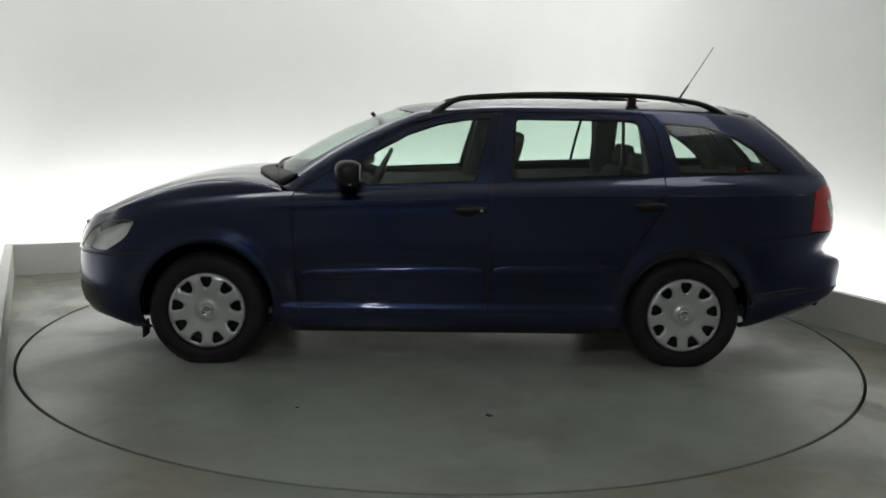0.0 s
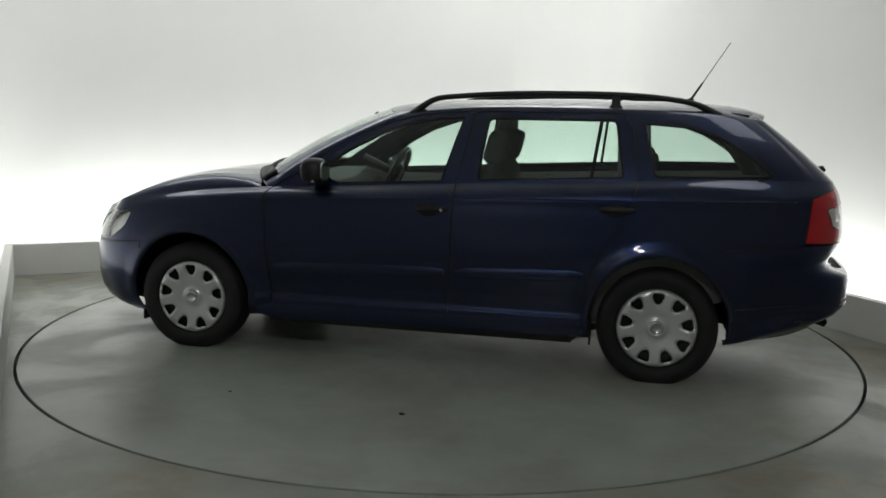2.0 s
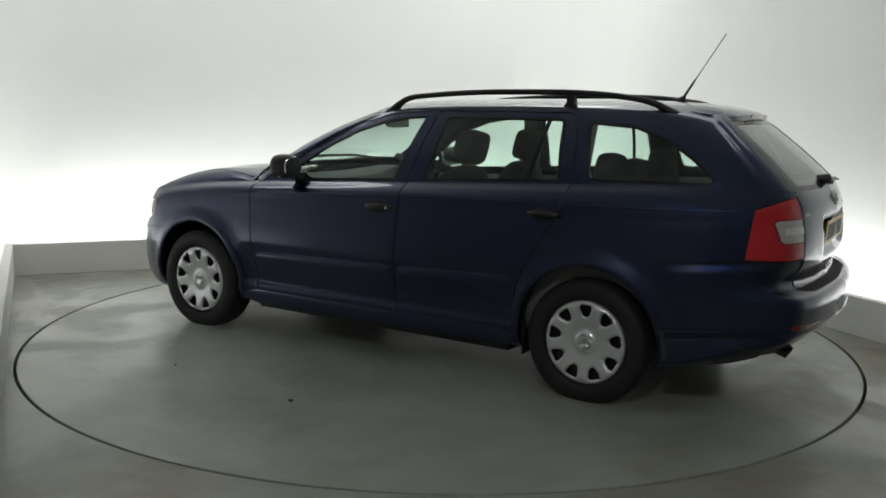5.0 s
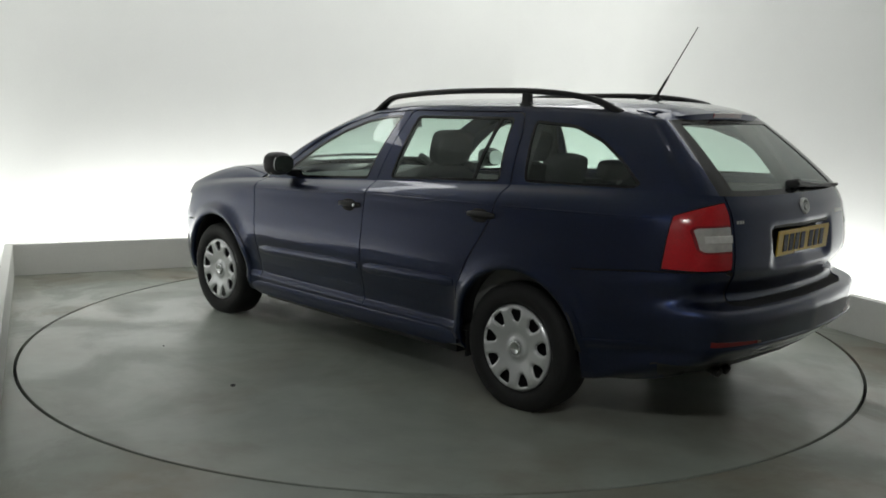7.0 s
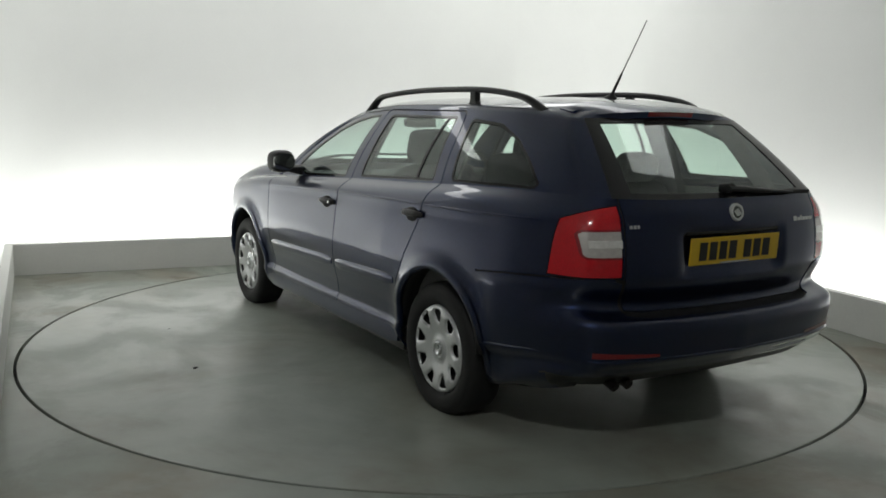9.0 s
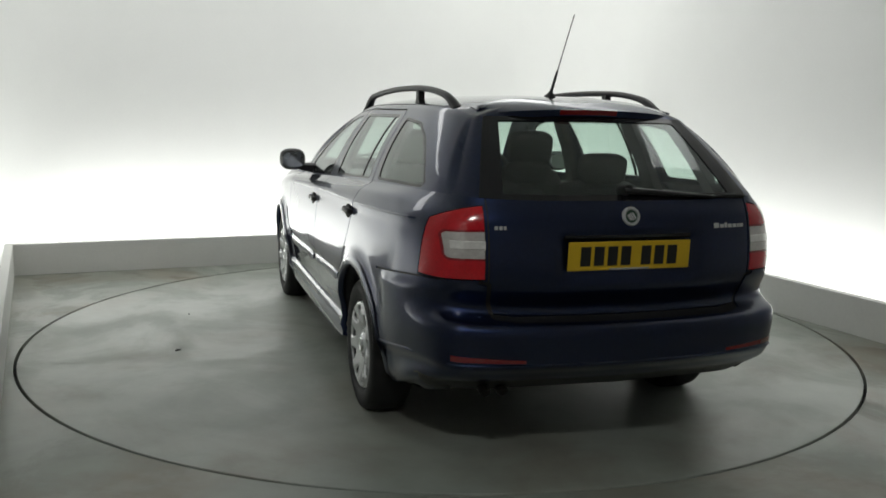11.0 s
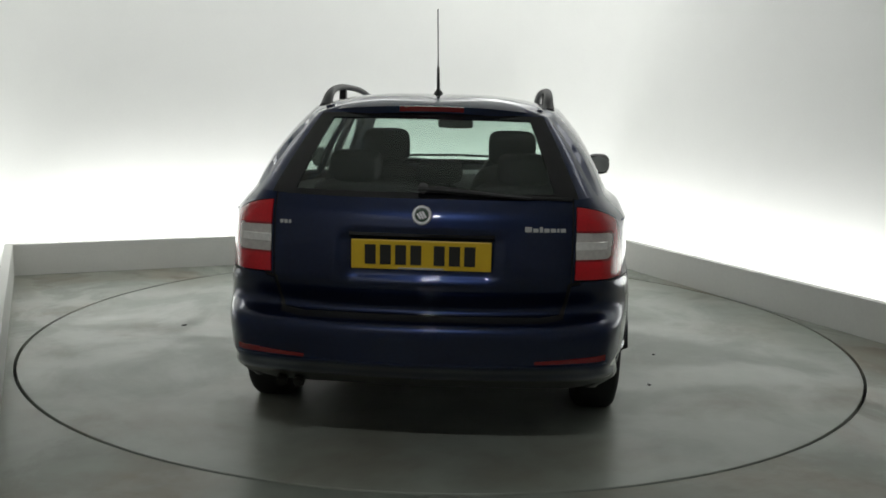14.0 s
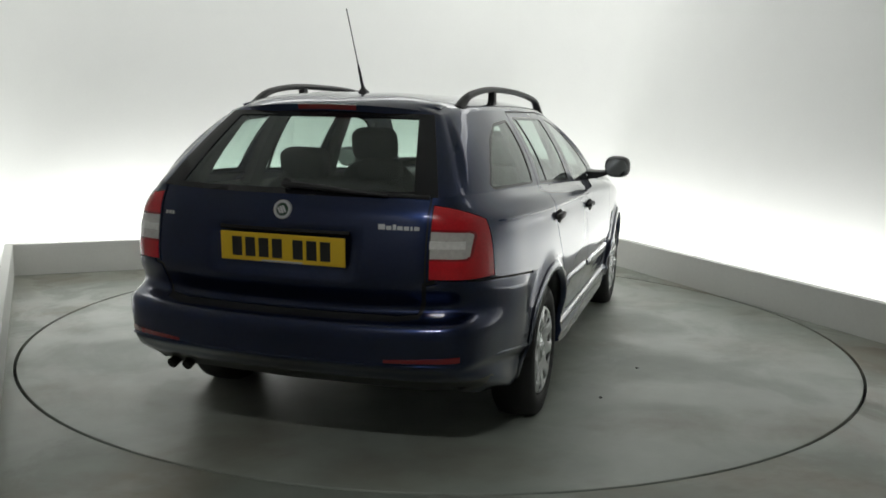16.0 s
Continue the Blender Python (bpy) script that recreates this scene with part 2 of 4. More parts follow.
def build_room():
    bm = bmesh.new()
    n = 192
    inner, outer = [], []
    for k in range(n):
        a = 2 * math.pi * k / n
        c, s = math.cos(a), math.sin(a)
        inner.append(((R_TABLE + SLOT) * c, (R_TABLE + SLOT) * s, 0))
        q = 9.0 / max(abs(c), abs(s))
        outer.append((q * c, q * s, 0))
    lower = [(x, y, -0.05) for x, y, z in inner]
    loft(bm, [lower, inner, outer], True)
    tagged(new("floor", mesh_of("floor", bm, FLOOR, False)), "grey painted concrete floor, worn and slightly glossy", "floor", kind="structure")
    bm = bmesh.new()
    loft(bm, [[((R_TABLE + d) * math.cos(2 * math.pi * k / n), (R_TABLE + d) * math.sin(2 * math.pi * k / n), -0.045) for k in range(n)] for d in (-0.1, 0.1)], True)
    tagged(new("floor_slot", mesh_of("floor_slot", bm, GROOVE, False)), "black gap in the floor around the platform", "gap", kind="structure")
    e = 0.06
    tagged(room_box("kerb_wall_back", U0 - e, U1 + e, V1, V1 + e, 0, 0.25, KERB, 0.004), "low off-white kerb wall hiding the lights", "kerb", kind="structure")
    tagged(room_box("kerb_wall_right", U1, U1 + e, V0, V1 - 0.001, 0, 0.25, KERB, 0.004), "low off-white kerb wall hiding the lights", "kerb", kind="structure")
    tagged(room_box("kerb_wall_left", U0 - e, U0, V0, V1 - 0.001, 0, 0.25, KERB, 0.004, 0.0155), "low off-white kerb wall hiding the lights", "kerb", kind="structure")
    a, b, c = U0 - GAP, U1 + GAP, V1 + GAP
    r = 0.8
    tagged(room_box("wall_back", a - 0.2, b - r, c, c + 0.2, -0.05, CEIL, WALL), "plain white wall washed by light from below", "wall", kind="structure")
    tagged(room_box("wall_right", b, b + 0.2, V0, c - r, -0.05, CEIL, WALL), "plain white wall washed by light from below", "wall", kind="structure")
    bm = bmesh.new()
    arc = [math.radians(90 * k / 24) for k in range(25)]
    ring = [(b - r + r * math.cos(t), c - r + r * math.sin(t)) for t in arc] + [(b - r + (r + 0.2) * math.cos(t), c - r + (r + 0.2) * math.sin(t)) for t in arc[::-1]]
    loft(bm, [[(x, y, z) for x, y in ring] for z in (-0.05, CEIL)], True, True)
    bmesh.ops.recalc_face_normals(bm, faces=bm.faces)
    corner = new("wall_corner", mesh_of("wall_corner", bm, WALL))
    corner.data.set_sharp_from_angle(angle=radians(30))
    corner.matrix_world = pose(0, 0, 0, 0, 0, PHI)
    tagged(corner, "rounded white corner between the two walls", "wall", kind="structure")
    tagged(room_box("wall_left", a - 0.2, a, 2.2, c, -0.05, CEIL, WALL), "plain white wall", "wall", kind="structure")
    # unseen grey walls, added to shape what the car body reflects
    tagged(room_box("wall_left_unseen", a - 0.2, a, V0, 2.199, -0.05, CEIL, DARKWALL), "unseen grey wall, added to dim the reflections in the car's side", "wall", kind="structure")
    tagged(room_box("wall_front", a - 0.2, b + 0.2, V0 - 0.2, V0, -0.05, CEIL, DARKWALL), "unseen grey wall closing the room, its tone set for reflections", "wall", kind="structure")
    tagged(room_box("ceiling", a - 0.2, b + 0.2, V0 - 0.2, c + 0.2, CEIL, CEIL + 0.1, CEILING), "plain white ceiling", "ceiling", kind="structure")


def build_table():
    bm = bmesh.new()
    n = 192
    rings = []
    for r, z in ((0.02, 0.0), (0.8, 0.0), (1.6, 0.0), (R_TABLE - 0.003, 0.0), (R_TABLE, -0.003), (R_TABLE, -0.04)):
        rings.append([(r * math.cos(2 * math.pi * k / n), r * math.sin(2 * math.pi * k / n), z) for k in range(n)])
    vs = loft(bm, rings, True)
    bm.faces.new(vs[0])
    bmesh.ops.recalc_face_normals(bm, faces=bm.faces)
    ob = new("turntable", mesh_of("turntable", bm, PLATE, False))
    rnd = random.Random(4)
    for x, y, r in ((-0.16, 1.605, 0.020), (-0.436, -1.258, 0.012), (-1.02, -1.133, 0.014), (0.72, 1.52, 0.008)):
        bm = bmesh.new()
        pts = [(x + r * rnd.uniform(0.5, 1.1) * math.cos(a), y + r * rnd.uniform(0.4, 0.9) * math.sin(a)) for a in [2 * math.pi * k / 9 for k in range(9)]]
        loft(bm, [[(px, py, z) for px, py in pts] for z in (0.0, 0.003)], True, True)
        part("dirt_speck", bm, RUBBER, ob, "dark speck of dirt on the platform", smooth=False)
    return tagged(ob, "large round grey painted turntable flush with the floor", "turntable")


# ---------------------------------------------------------------- car skin
def belt_z(x):
    return float(np.interp(x, [-2.3, -1.85, -1.23, -1.1, -0.3, -0.13, 0.45, 0.9], [1.05, 1.062, 1.040, 1.030, 0.992, 0.980, 0.948, 0.925]))


# control rows of the lower body, from bottom to belt; columns from front centre to rear centre: x, y, z
SIDE_X = [1.70, 1.29, 0.9, 0.3, -0.3, -0.9, -1.29, -1.62]
SIDE_W = [0.845, 0.875, 0.880, 0.881, 0.879, 0.872, 0.863, 0.838]
ROWS = []


def lower_rows():
    dy = [-0.10, -0.035, -0.012, 0.0, 0.004, 0.0, -0.012, -0.048]
    zs = [0.195, 0.215, 0.315, 0.45, 0.60, 0.74, 0.0, 0.0]
    fx = [2.02, 2.10, 2.14, 2.155, 2.155, 2.14, 2.105, 2.06]      # front centre x
    fz = [0.21, 0.235, 0.32, 0.42, 0.50, 0.59, 0.675, 0.735]
    cz = [0.20, 0.225, 0.32, 0.43, 0.52, 0.62, 0.715, 0.790]       # front corner z
    rx = [-2.19, -2.285, -2.302, -2.300, -2.202, -2.250, -2.228, -2.188]
    rz = [0.318, 0.400, 0.475, 0.578, 0.622, 0.755, 0.965, 1.045]
    rows = []
    for k in range(8):
        row = [(fx[k], 0, fz[k]), (fx[k] - 0.03, 0.33, fz[k] + 0.004), (fx[k] - 0.11, 0.58, (fz[k] + cz[k]) / 2),
               (fx[k] - 0.24, 0.745 + dy[k] * 0.5, cz[k])]
        for x, w in zip(SIDE_X, SIDE_W):
            z = zs[k]
            if k == 7:
                z = belt_z(x) if x < 0.95 else float(np.interp(x, [0.9, 1.29, 1.7], [0.925, 0.893, 0.838]))
            if k == 6:
                z = float(np.interp(x, [-1.75, -1.06, -0.2, 0.9, 1.29, 1.7], [0.99, 0.965, 0.925, 0.885, 0.842, 0.775]))
            if k in (4, 5) and x > 1.2:
                z -= 0.02 * (k - 3)
            if k == 0 and abs(x) > 1.2:
                z += 0.02 if x < 0 else -0.025
            yy = w + (dy[k] if k < 6 else float(np.interp(x, [-1.6, 0.3, 0.9, 1.29, 1.7], ([-0.030, -0.028, -0.020, -0.015, -0.012], [-0.102, -0.098, -0.094, -0.075, -0.050])[k - 6])))
            row.append((x, yy, z))
        s = min(1.0, k / 4)
        rcz = [0.302, 0.385, 0.46, 0.58, 0.64, 0.77, 0.955, 1.058]
        crn = [(0.800 + dy[k] * 0.8, 0.715 + dy[k] * 0.7, 0.575 + dy[k] * 0.3), (0.780, 0.700, 0.572), (0.705, 0.645, 0.562)][max(0, k - 5)]
        if k == 1:
            crn = (0.795, 0.712, 0.575)
        row += [(-1.88 - 0.02 * (k < 4), crn[0], zs[k] * 0.4 + rcz[k] * 0.6 if k < 6 else rcz[k] - 0.0),
                (rx[k] + 0.135, crn[1], rcz[k]), (rx[k] + 0.062, crn[2], (rz[k] + rcz[k]) / 2),
                (rx[k] + 0.018, 0.30, rz[k]), (rx[k], 0, rz[k])]
        rows.append(row)
    return rows


GREEN = [((1.05, 0, 0.992), (0.31, 0, 1.378)), ((1.025, 0.38, 0.984), (0.295, 0.27, 1.372)), ((0.93, 0.67, 0.958), (0.20, 0.485, 1.355)),
         ((0.82, 0.782, 0.930), (0.10, 0.538, 1.352)), ((0.30, 0.783, 0.955), (-0.10, 0.553, 1.372)), ((-0.25, 0.781, 0.988), (-0.28, 0.557, 1.384)),
         ((-0.65, 0.778, 1.008), (-0.68, 0.558, 1.392)), ((-1.15, 0.768, 1.033), (-1.12, 0.553, 1.392)), ((-1.50, 0.748, 1.050), (-1.42, 0.540, 1.384)),
         ((-1.82, 0.712, 1.061), (-1.61, 0.516, 1.370)), ((-2.01, 0.655, 1.058), (-1.725, 0.486, 1.355)), ((-2.105, 0.575, 1.052), (-1.780, 0.452, 1.352)),
         ((-2.168, 0.30, 1.046), (-1.803, 0.25, 1.356)), ((-2.188, 0, 1.045), (-1.813, 0, 1.358))]
ROOF_Z = ([-1.813, -1.68, -1.5, -1.26, -0.73, -0.14, 0.107, 0.31], [1.370, 1.418, 1.438, 1.447, 1.447, 1.433, 1.413, 1.378])


SKIN = []


def rear_x(y, z):
    hit = SKIN[0].ray_cast(Vector((-3, max(abs(y), 0.002), z)), Vector((1, 0, 0)))[0]
    return (hit or SKIN[0].find_nearest(Vector((-2.2, abs(y), z)))[0]).x


def side_y(x, z):
    return SKIN[0].ray_cast(Vector((x, 2, z)), Vector((0, -1, 0)))[0].y


def roof_z(x, y):
    return SKIN[0].ray_cast(Vector((x, max(abs(y), 0.002), 3)), Vector((0, 0, -1)))[0].z


def ease(v, a, b):
    """0 at a, 1 at b, smooth between."""
    k = min(1.0, max(0.0, (v - a) / (b - a)))
    return k * k * (3 - 2 * k)


def mould(p):
    """Presses the creases into the lower skin: tucked door foot and sill step, swage ridge, flared arches, plate recess, bumper step."""
    x, y, z = p
    flank = ease(y, 0.60, 0.76)
    if flank > 0:
        mid = ease(x, -1.02, -0.90) * (1 - ease(x, 0.88, 1.0))
        d = mid * float(np.interp(z, [0.195, 0.235, 0.30, 0.318, 0.336, 0.41, 0.50, 0.57, 0.64, 0.72], [-0.030, -0.012, -0.008, -0.012, -0.030, -0.026, -0.008, 0.003, 0.004, 0.0]))
        zs = swage_z(x)
        ridge = ease(x, -2.0, -1.85) * (1 - ease(x, 0.8, 1.15))
        d += 0.007 * ridge * (ease(z, zs - 0.035, zs) if z < zs else 1 - ease(z, zs, zs + 0.045))
        for s in (1, -1):
            r = math.hypot(x - s * 1.289, z - 0.312)
            d += 0.017 * (1 - ease(r, 0.372, 0.440)) * ease(z, 0.20, 0.34)
        if x < -1.60:
            zc = float(np.interp(x, [-2.05, -1.93, -1.63], [0.452, 0.440, 0.405]))
            d += -0.022 * (1 - ease(z, zc - 0.05, zc - 0.004))
            seam = float(np.interp(x, [-2.12, -2.0, -1.8, -1.6], [0.750, 0.745, 0.728, 0.708]))
            d += 0.010 * (1 - ease(z, seam - 0.045, seam - 0.004)) * (1 - ease(x, -1.72, -1.62))
        p[1] += d * flank
    if x < -2.05:
        tail = 1 - flank
        p[0] += 0.026 * tail * (1 - ease(y, 0.258, 0.306)) * ease(z, 0.732, 0.766) * (1 - ease(z, 0.902, 0.924))
        p[0] += 0.026 * tail * (1 - ease(z, 0.392, 0.440))


def swage_z(x):
    return float(np.interp(x, [-1.93, -1.2, -0.9, -0.6, -0.2, 0.1, 0.53, 0.9], [0.958, 0.941, 0.936, 0.929, 0.917, 0.901, 0.884, 0.864]))


def make_skin():
    """The left half of the outer skin. Face layer 'zone': 0 lower, 1 bonnet, 2 greenhouse, 3 roof; 'col': column along the wrap."""
    bm = bmesh.new()
    zone = bm.faces.layers.int.new("zone")
    col = bm.faces.layers.float.new("col")
    lev = bm.faces.layers.float.new("lev")

    def grid(P, z, c0=0.0, cs=1.0, l0=0.0, ls=1.0):
        vs = [[bm.verts.new(p) for p in r] for r in P]
        for i in range(len(vs) - 1):
            for j in range(len(vs[0]) - 1):
                q = [vs[i][j], vs[i][j + 1], vs[i + 1][j + 1], vs[i + 1][j]]
                try:
                    f = bm.faces.new(q)
                except ValueError:
                    continue
                f[zone], f[col], f[lev] = z, c0 + (j + 0.5) * cs, l0 + (i + 0.5) * ls

    rows = lower_rows()
    ncol = len(rows[0])
    t = np.linspace(0, ncol - 1, (ncol - 1) * 9 + 1)
    wrapped = np.array([spline(r, 0, t) for r in rows])
    levels = np.linspace(0, 7, 71)
    P = np.array([spline(wrapped[:, j], 0, levels) for j in range(wrapped.shape[1])]).transpose(1, 0, 2)
    for row in P:
        for p in row:
            mould(p)
    grid(P, 0, 0, 1 / 9, 0, 0.1)
    # bonnet: from the top row of the front to the cowl
    top = [p for p in P[-1] if p[0] > 0.88]
    cowl = spline([(1.05, 0, 0.992), (1.025, 0.38, 0.984), (0.935, 0.67, 0.958), (0.895, 0.785, 0.926)], len(top))
    Bn = []
    for s in np.linspace(0, 1, 22):
        r = []
        for q, k in zip(top, cowl):
            p = q + (k - q) * s
            ln = np.linalg.norm(k - q)
            bulge = 0.072 * ln * (1 - (2 * s - 1) ** 2) + 0.035 * min(ln, 0.5) * math.sin(math.pi * s) * (s < 1) * 0.5
            r.append((p[0], p[1], p[2] + bulge))
        Bn.append(r)
    grid(Bn, 1, 0, 1 / 9, 0, 1 / 21)
    # greenhouse
    tg = np.linspace(0, 13, 13 * 6 + 1)
    base = spline([a for a, b in GREEN], 0, tg)
    head = spline([b for a, b in GREEN], 0, tg)
    rim = spline(P[-1], len(P[-1]) * 12)
    for j in range(len(tg)):
        if tg[j] >= 3:
            base[j] = rim[np.argmin(np.linalg.norm((rim - base[j])[:, :2], axis=1))]
    G = []
    for s in np.linspace(0, 1, 17):
        r = []
        for j in range(len(tg)):
            p = base[j] + (head[j] - base[j]) * s
            d = base[min(j + 1, len(tg) - 1)] - base[max(j - 1, 0)]
            nrm = np.array([-d[1], d[0], 0]) * -1
            nrm = nrm / np.linalg.norm(nrm)
            if nrm @ np.array([p[0] + 0.5, p[1] * 3, 0]) < 0:
                nrm = -nrm
            w = 0.022 if 3 <= tg[j] <= 10 else (0.040 if tg[j] < 3 else 0.010)
            r.append(p + (nrm * 0.9 + np.array([0, 0, 0.5])) * w * 4 * s * (1 - s))
        G.append(r)
    grid(G, 2, 0, 1 / 6, 0, 1 / 16)
    # roof
    Rf = []
    last = np.array(G[-1])
    for s in np.linspace(0, 1, 15):
        r = []
        for j in range(len(tg)):
            a = j / (len(tg) - 1)
            xs = 0.31 + (-1.813 - 0.31) * np.interp(tg[j], [0, 2.5, 10.5, 13], [0, 0.12, 0.93, 1.0])
            k = np.array([xs, 0, np.interp(xs, *ROOF_Z)])
            q = last[j]
            p = q + (k - q) * s
            p[2] = q[2] + (k[2] - q[2]) * (1 - (1 - s) ** 3.0)
            r.append(p)
        Rf.append(r)
    grid(Rf, 3, 0, 1 / 6, 0, 1 / 14)
    bmesh.ops.remove_doubles(bm, verts=bm.verts, dist=0.0008)
    bmesh.ops.dissolve_degenerate(bm, dist=0.0003, edges=bm.edges)
    bmesh.ops.recalc_face_normals(bm, faces=bm.faces)
    return bm, zone, col, lev


def cut(bm, plane_co, plane_no, near):
    fs = [f for f in bm.faces if near(f)]
    if fs:
        es = {e for f in fs for e in f.edges}
        vs = {v for f in fs for v in f.verts}
        bmesh.ops.bisect_plane(bm, geom=list(fs) + list(es) + list(vs), dist=1e-5, plane_co=plane_co, plane_no=plane_no)


def cut_line(bm, pts, closed, keep, axis=1, grow=0.03):
    """Cuts the faces that keep() lets through along a line drawn in a side view (axis 1: x, z) or rear view (axis 0: y, z) or plan (2: x, y)."""
    i, j = [(1, 2), (0, 2), (0, 1)][axis]
    n = len(pts)
    for a in range(n if closed else n - 1):
        p, q = pts[a], pts[(a + 1) % n]
        co, d = [0, 0, 0], [0, 0, 0]
        co[i], co[j] = p
        d[i], d[j] = -(q[1] - p[1]), q[0] - p[0]
        lo = (min(p[0], q[0]) - grow, min(p[1], q[1]) - grow)
        hi = (max(p[0], q[0]) + grow, max(p[1], q[1]) + grow)

        def near(f):
            if not keep(f):
                return False
            c = [v.co for v in f.verts]
            return max(v[i] for v in c) > lo[0] and min(v[i] for v in c) < hi[0] and max(v[j] for v in c) > lo[1] and min(v[j] for v in c) < hi[1]
        cut(bm, co, d, near)


def inside(p, poly):
    x, y = p
    r = False
    for (x0, y0), (x1, y1) in zip(poly, poly[1:] + poly[:1]):
        if (y0 > y) != (y1 > y) and x < (x1 - x0) * (y - y0) / (y1 - y0) + x0:
            r = not r
    return r


def area(poly):
    return sum(a[0] * b[1] - b[0] * a[1] for a, b in zip(poly, poly[1:] + poly[:1])) / 2


def far_from(p, line, closed=False):
    best = 9.0
    n = len(line)
    for a in range(n if closed else n - 1):
        (x0, y0), (x1, y1) = line[a], line[(a + 1) % n]
        dx, dy = x1 - x0, y1 - y0
        t = max(0, min(1, ((p[0] - x0) * dx + (p[1] - y0) * dy) / (dx * dx + dy * dy + 1e-12)))
        best = min(best, math.hypot(p[0] - x0 - t * dx, p[1] - y0 - t * dy))
    return best


def offset_line(pts, d, closed=False):
    out = []
    n = len(pts)
    for k in range(n):
        a = pts[(k - 1) % n] if closed or k else pts[k]
        b = pts[(k + 1) % n] if closed or k < n - 1 else pts[k]
        p = pts[k]
        n1 = Vector((-(p[1] - a[1]), p[0] - a[0]))
        n2 = Vector((-(b[1] - p[1]), b[0] - p[0]))
        n1 = n1.normalized() if n1.length > 1e-9 else n2.normalized()
        n2 = n2.normalized() if n2.length > 1e-9 else n1
        m = n1 + n2
        m = m / max(m.dot(n1), 0.5)
        out.append((p[0] + m.x * d, p[1] + m.y * d))
    return out


def rounded(pts, r, n=4):
    """A polygon with rounded corners."""
    out = []
    k = len(pts)
    for i in range(k):
        p, a, b = Vector(pts[i]), Vector(pts[i - 1]), Vector(pts[(i + 1) % k])
        rr = min(r, (a - p).length * 0.45, (b - p).length * 0.45)
        s, e = p + (a - p).normalized() * rr, p + (b - p).normalized() * rr
        for t in range(n + 1):
            t = t / n
            q = (1 - t) ** 2 * s + 2 * t * (1 - t) * p + t * t * e
            out.append((q.x, q.y))
    return out


# side-view outlines: x, z
WIN_F = rounded([(0.60, 1.015), (0.40, 1.155), (0.23, 1.247), (0.06, 1.305), (-0.09, 1.331), (-0.225, 1.340), (-0.135, 0.990), (0.45, 0.958)], 0.02, 3)
WIN_R = rounded([(-0.350, 1.340), (-1.035, 1.345), (-1.090, 1.042), (-0.320, 1.004)], 0.03, 3)
WIN_Q = rounded([(-1.165, 1.335), (-1.235, 1.052), (-1.80, 1.064), (-1.825, 1.085), (-1.71, 1.178), (-1.58, 1.258), (-1.41, 1.318)], 0.03, 3)
DOOR_F = rounded([(0.80, 0.272), (0.825, 0.60), (0.845, 0.915), (0.62, 1.050), (0.41, 1.192), (0.22, 1.288), (0.02, 1.344), (-0.285, 1.366), (-0.215, 0.985), (-0.205, 0.60), (-0.195, 0.280)], 0.03, 3)
DOOR_R = rounded([(-0.195, 0.280), (-0.205, 0.60), (-0.215, 0.985), (-0.285, 1.366), (-1.075, 1.369), (-1.125, 1.28), (-1.160, 1.035), (-1.115, 0.86), (-1.00, 0.68), (-0.925, 0.52), (-0.90, 0.286)], 0.03, 3)
BAR = [(-0.955, 1.345), (-0.918, 1.03)]
HEADLAMP = rounded([(2.03, 0.585), (1.93, 0.70), (1.83, 0.755), (1.655, 0.768), (1.71, 0.672), (1.83, 0.592)], 0.03, 3)
ARCH = {s: [(s * 1.289 + 0.352 * math.cos(a), 0.312 + 0.352 * math.sin(a)) for a in [2 * math.pi * k / 40 for k in range(40)]] for s in (1, -1)}
BUMP_SIDE = [(-1.60, 0.708), (-1.80, 0.728), (-2.00, 0.745), (-2.12, 0.750)]
BUMP_REAR = [(0.78, 0.745), (0.60, 0.748), (0.555, 0.735), (0.545, 0.66), (0.53, 0.612), (0.45, 0.604), (0.20, 0.603), (-0.05, 0.603)]
NOSE_SIDE = [(1.60, 0.60), (1.72, 0.585), (1.83, 0.575), (2.0, 0.568), (2.2, 0.565)]
SILL = [(0.96, 0.296), (-0.97, 0.316)]


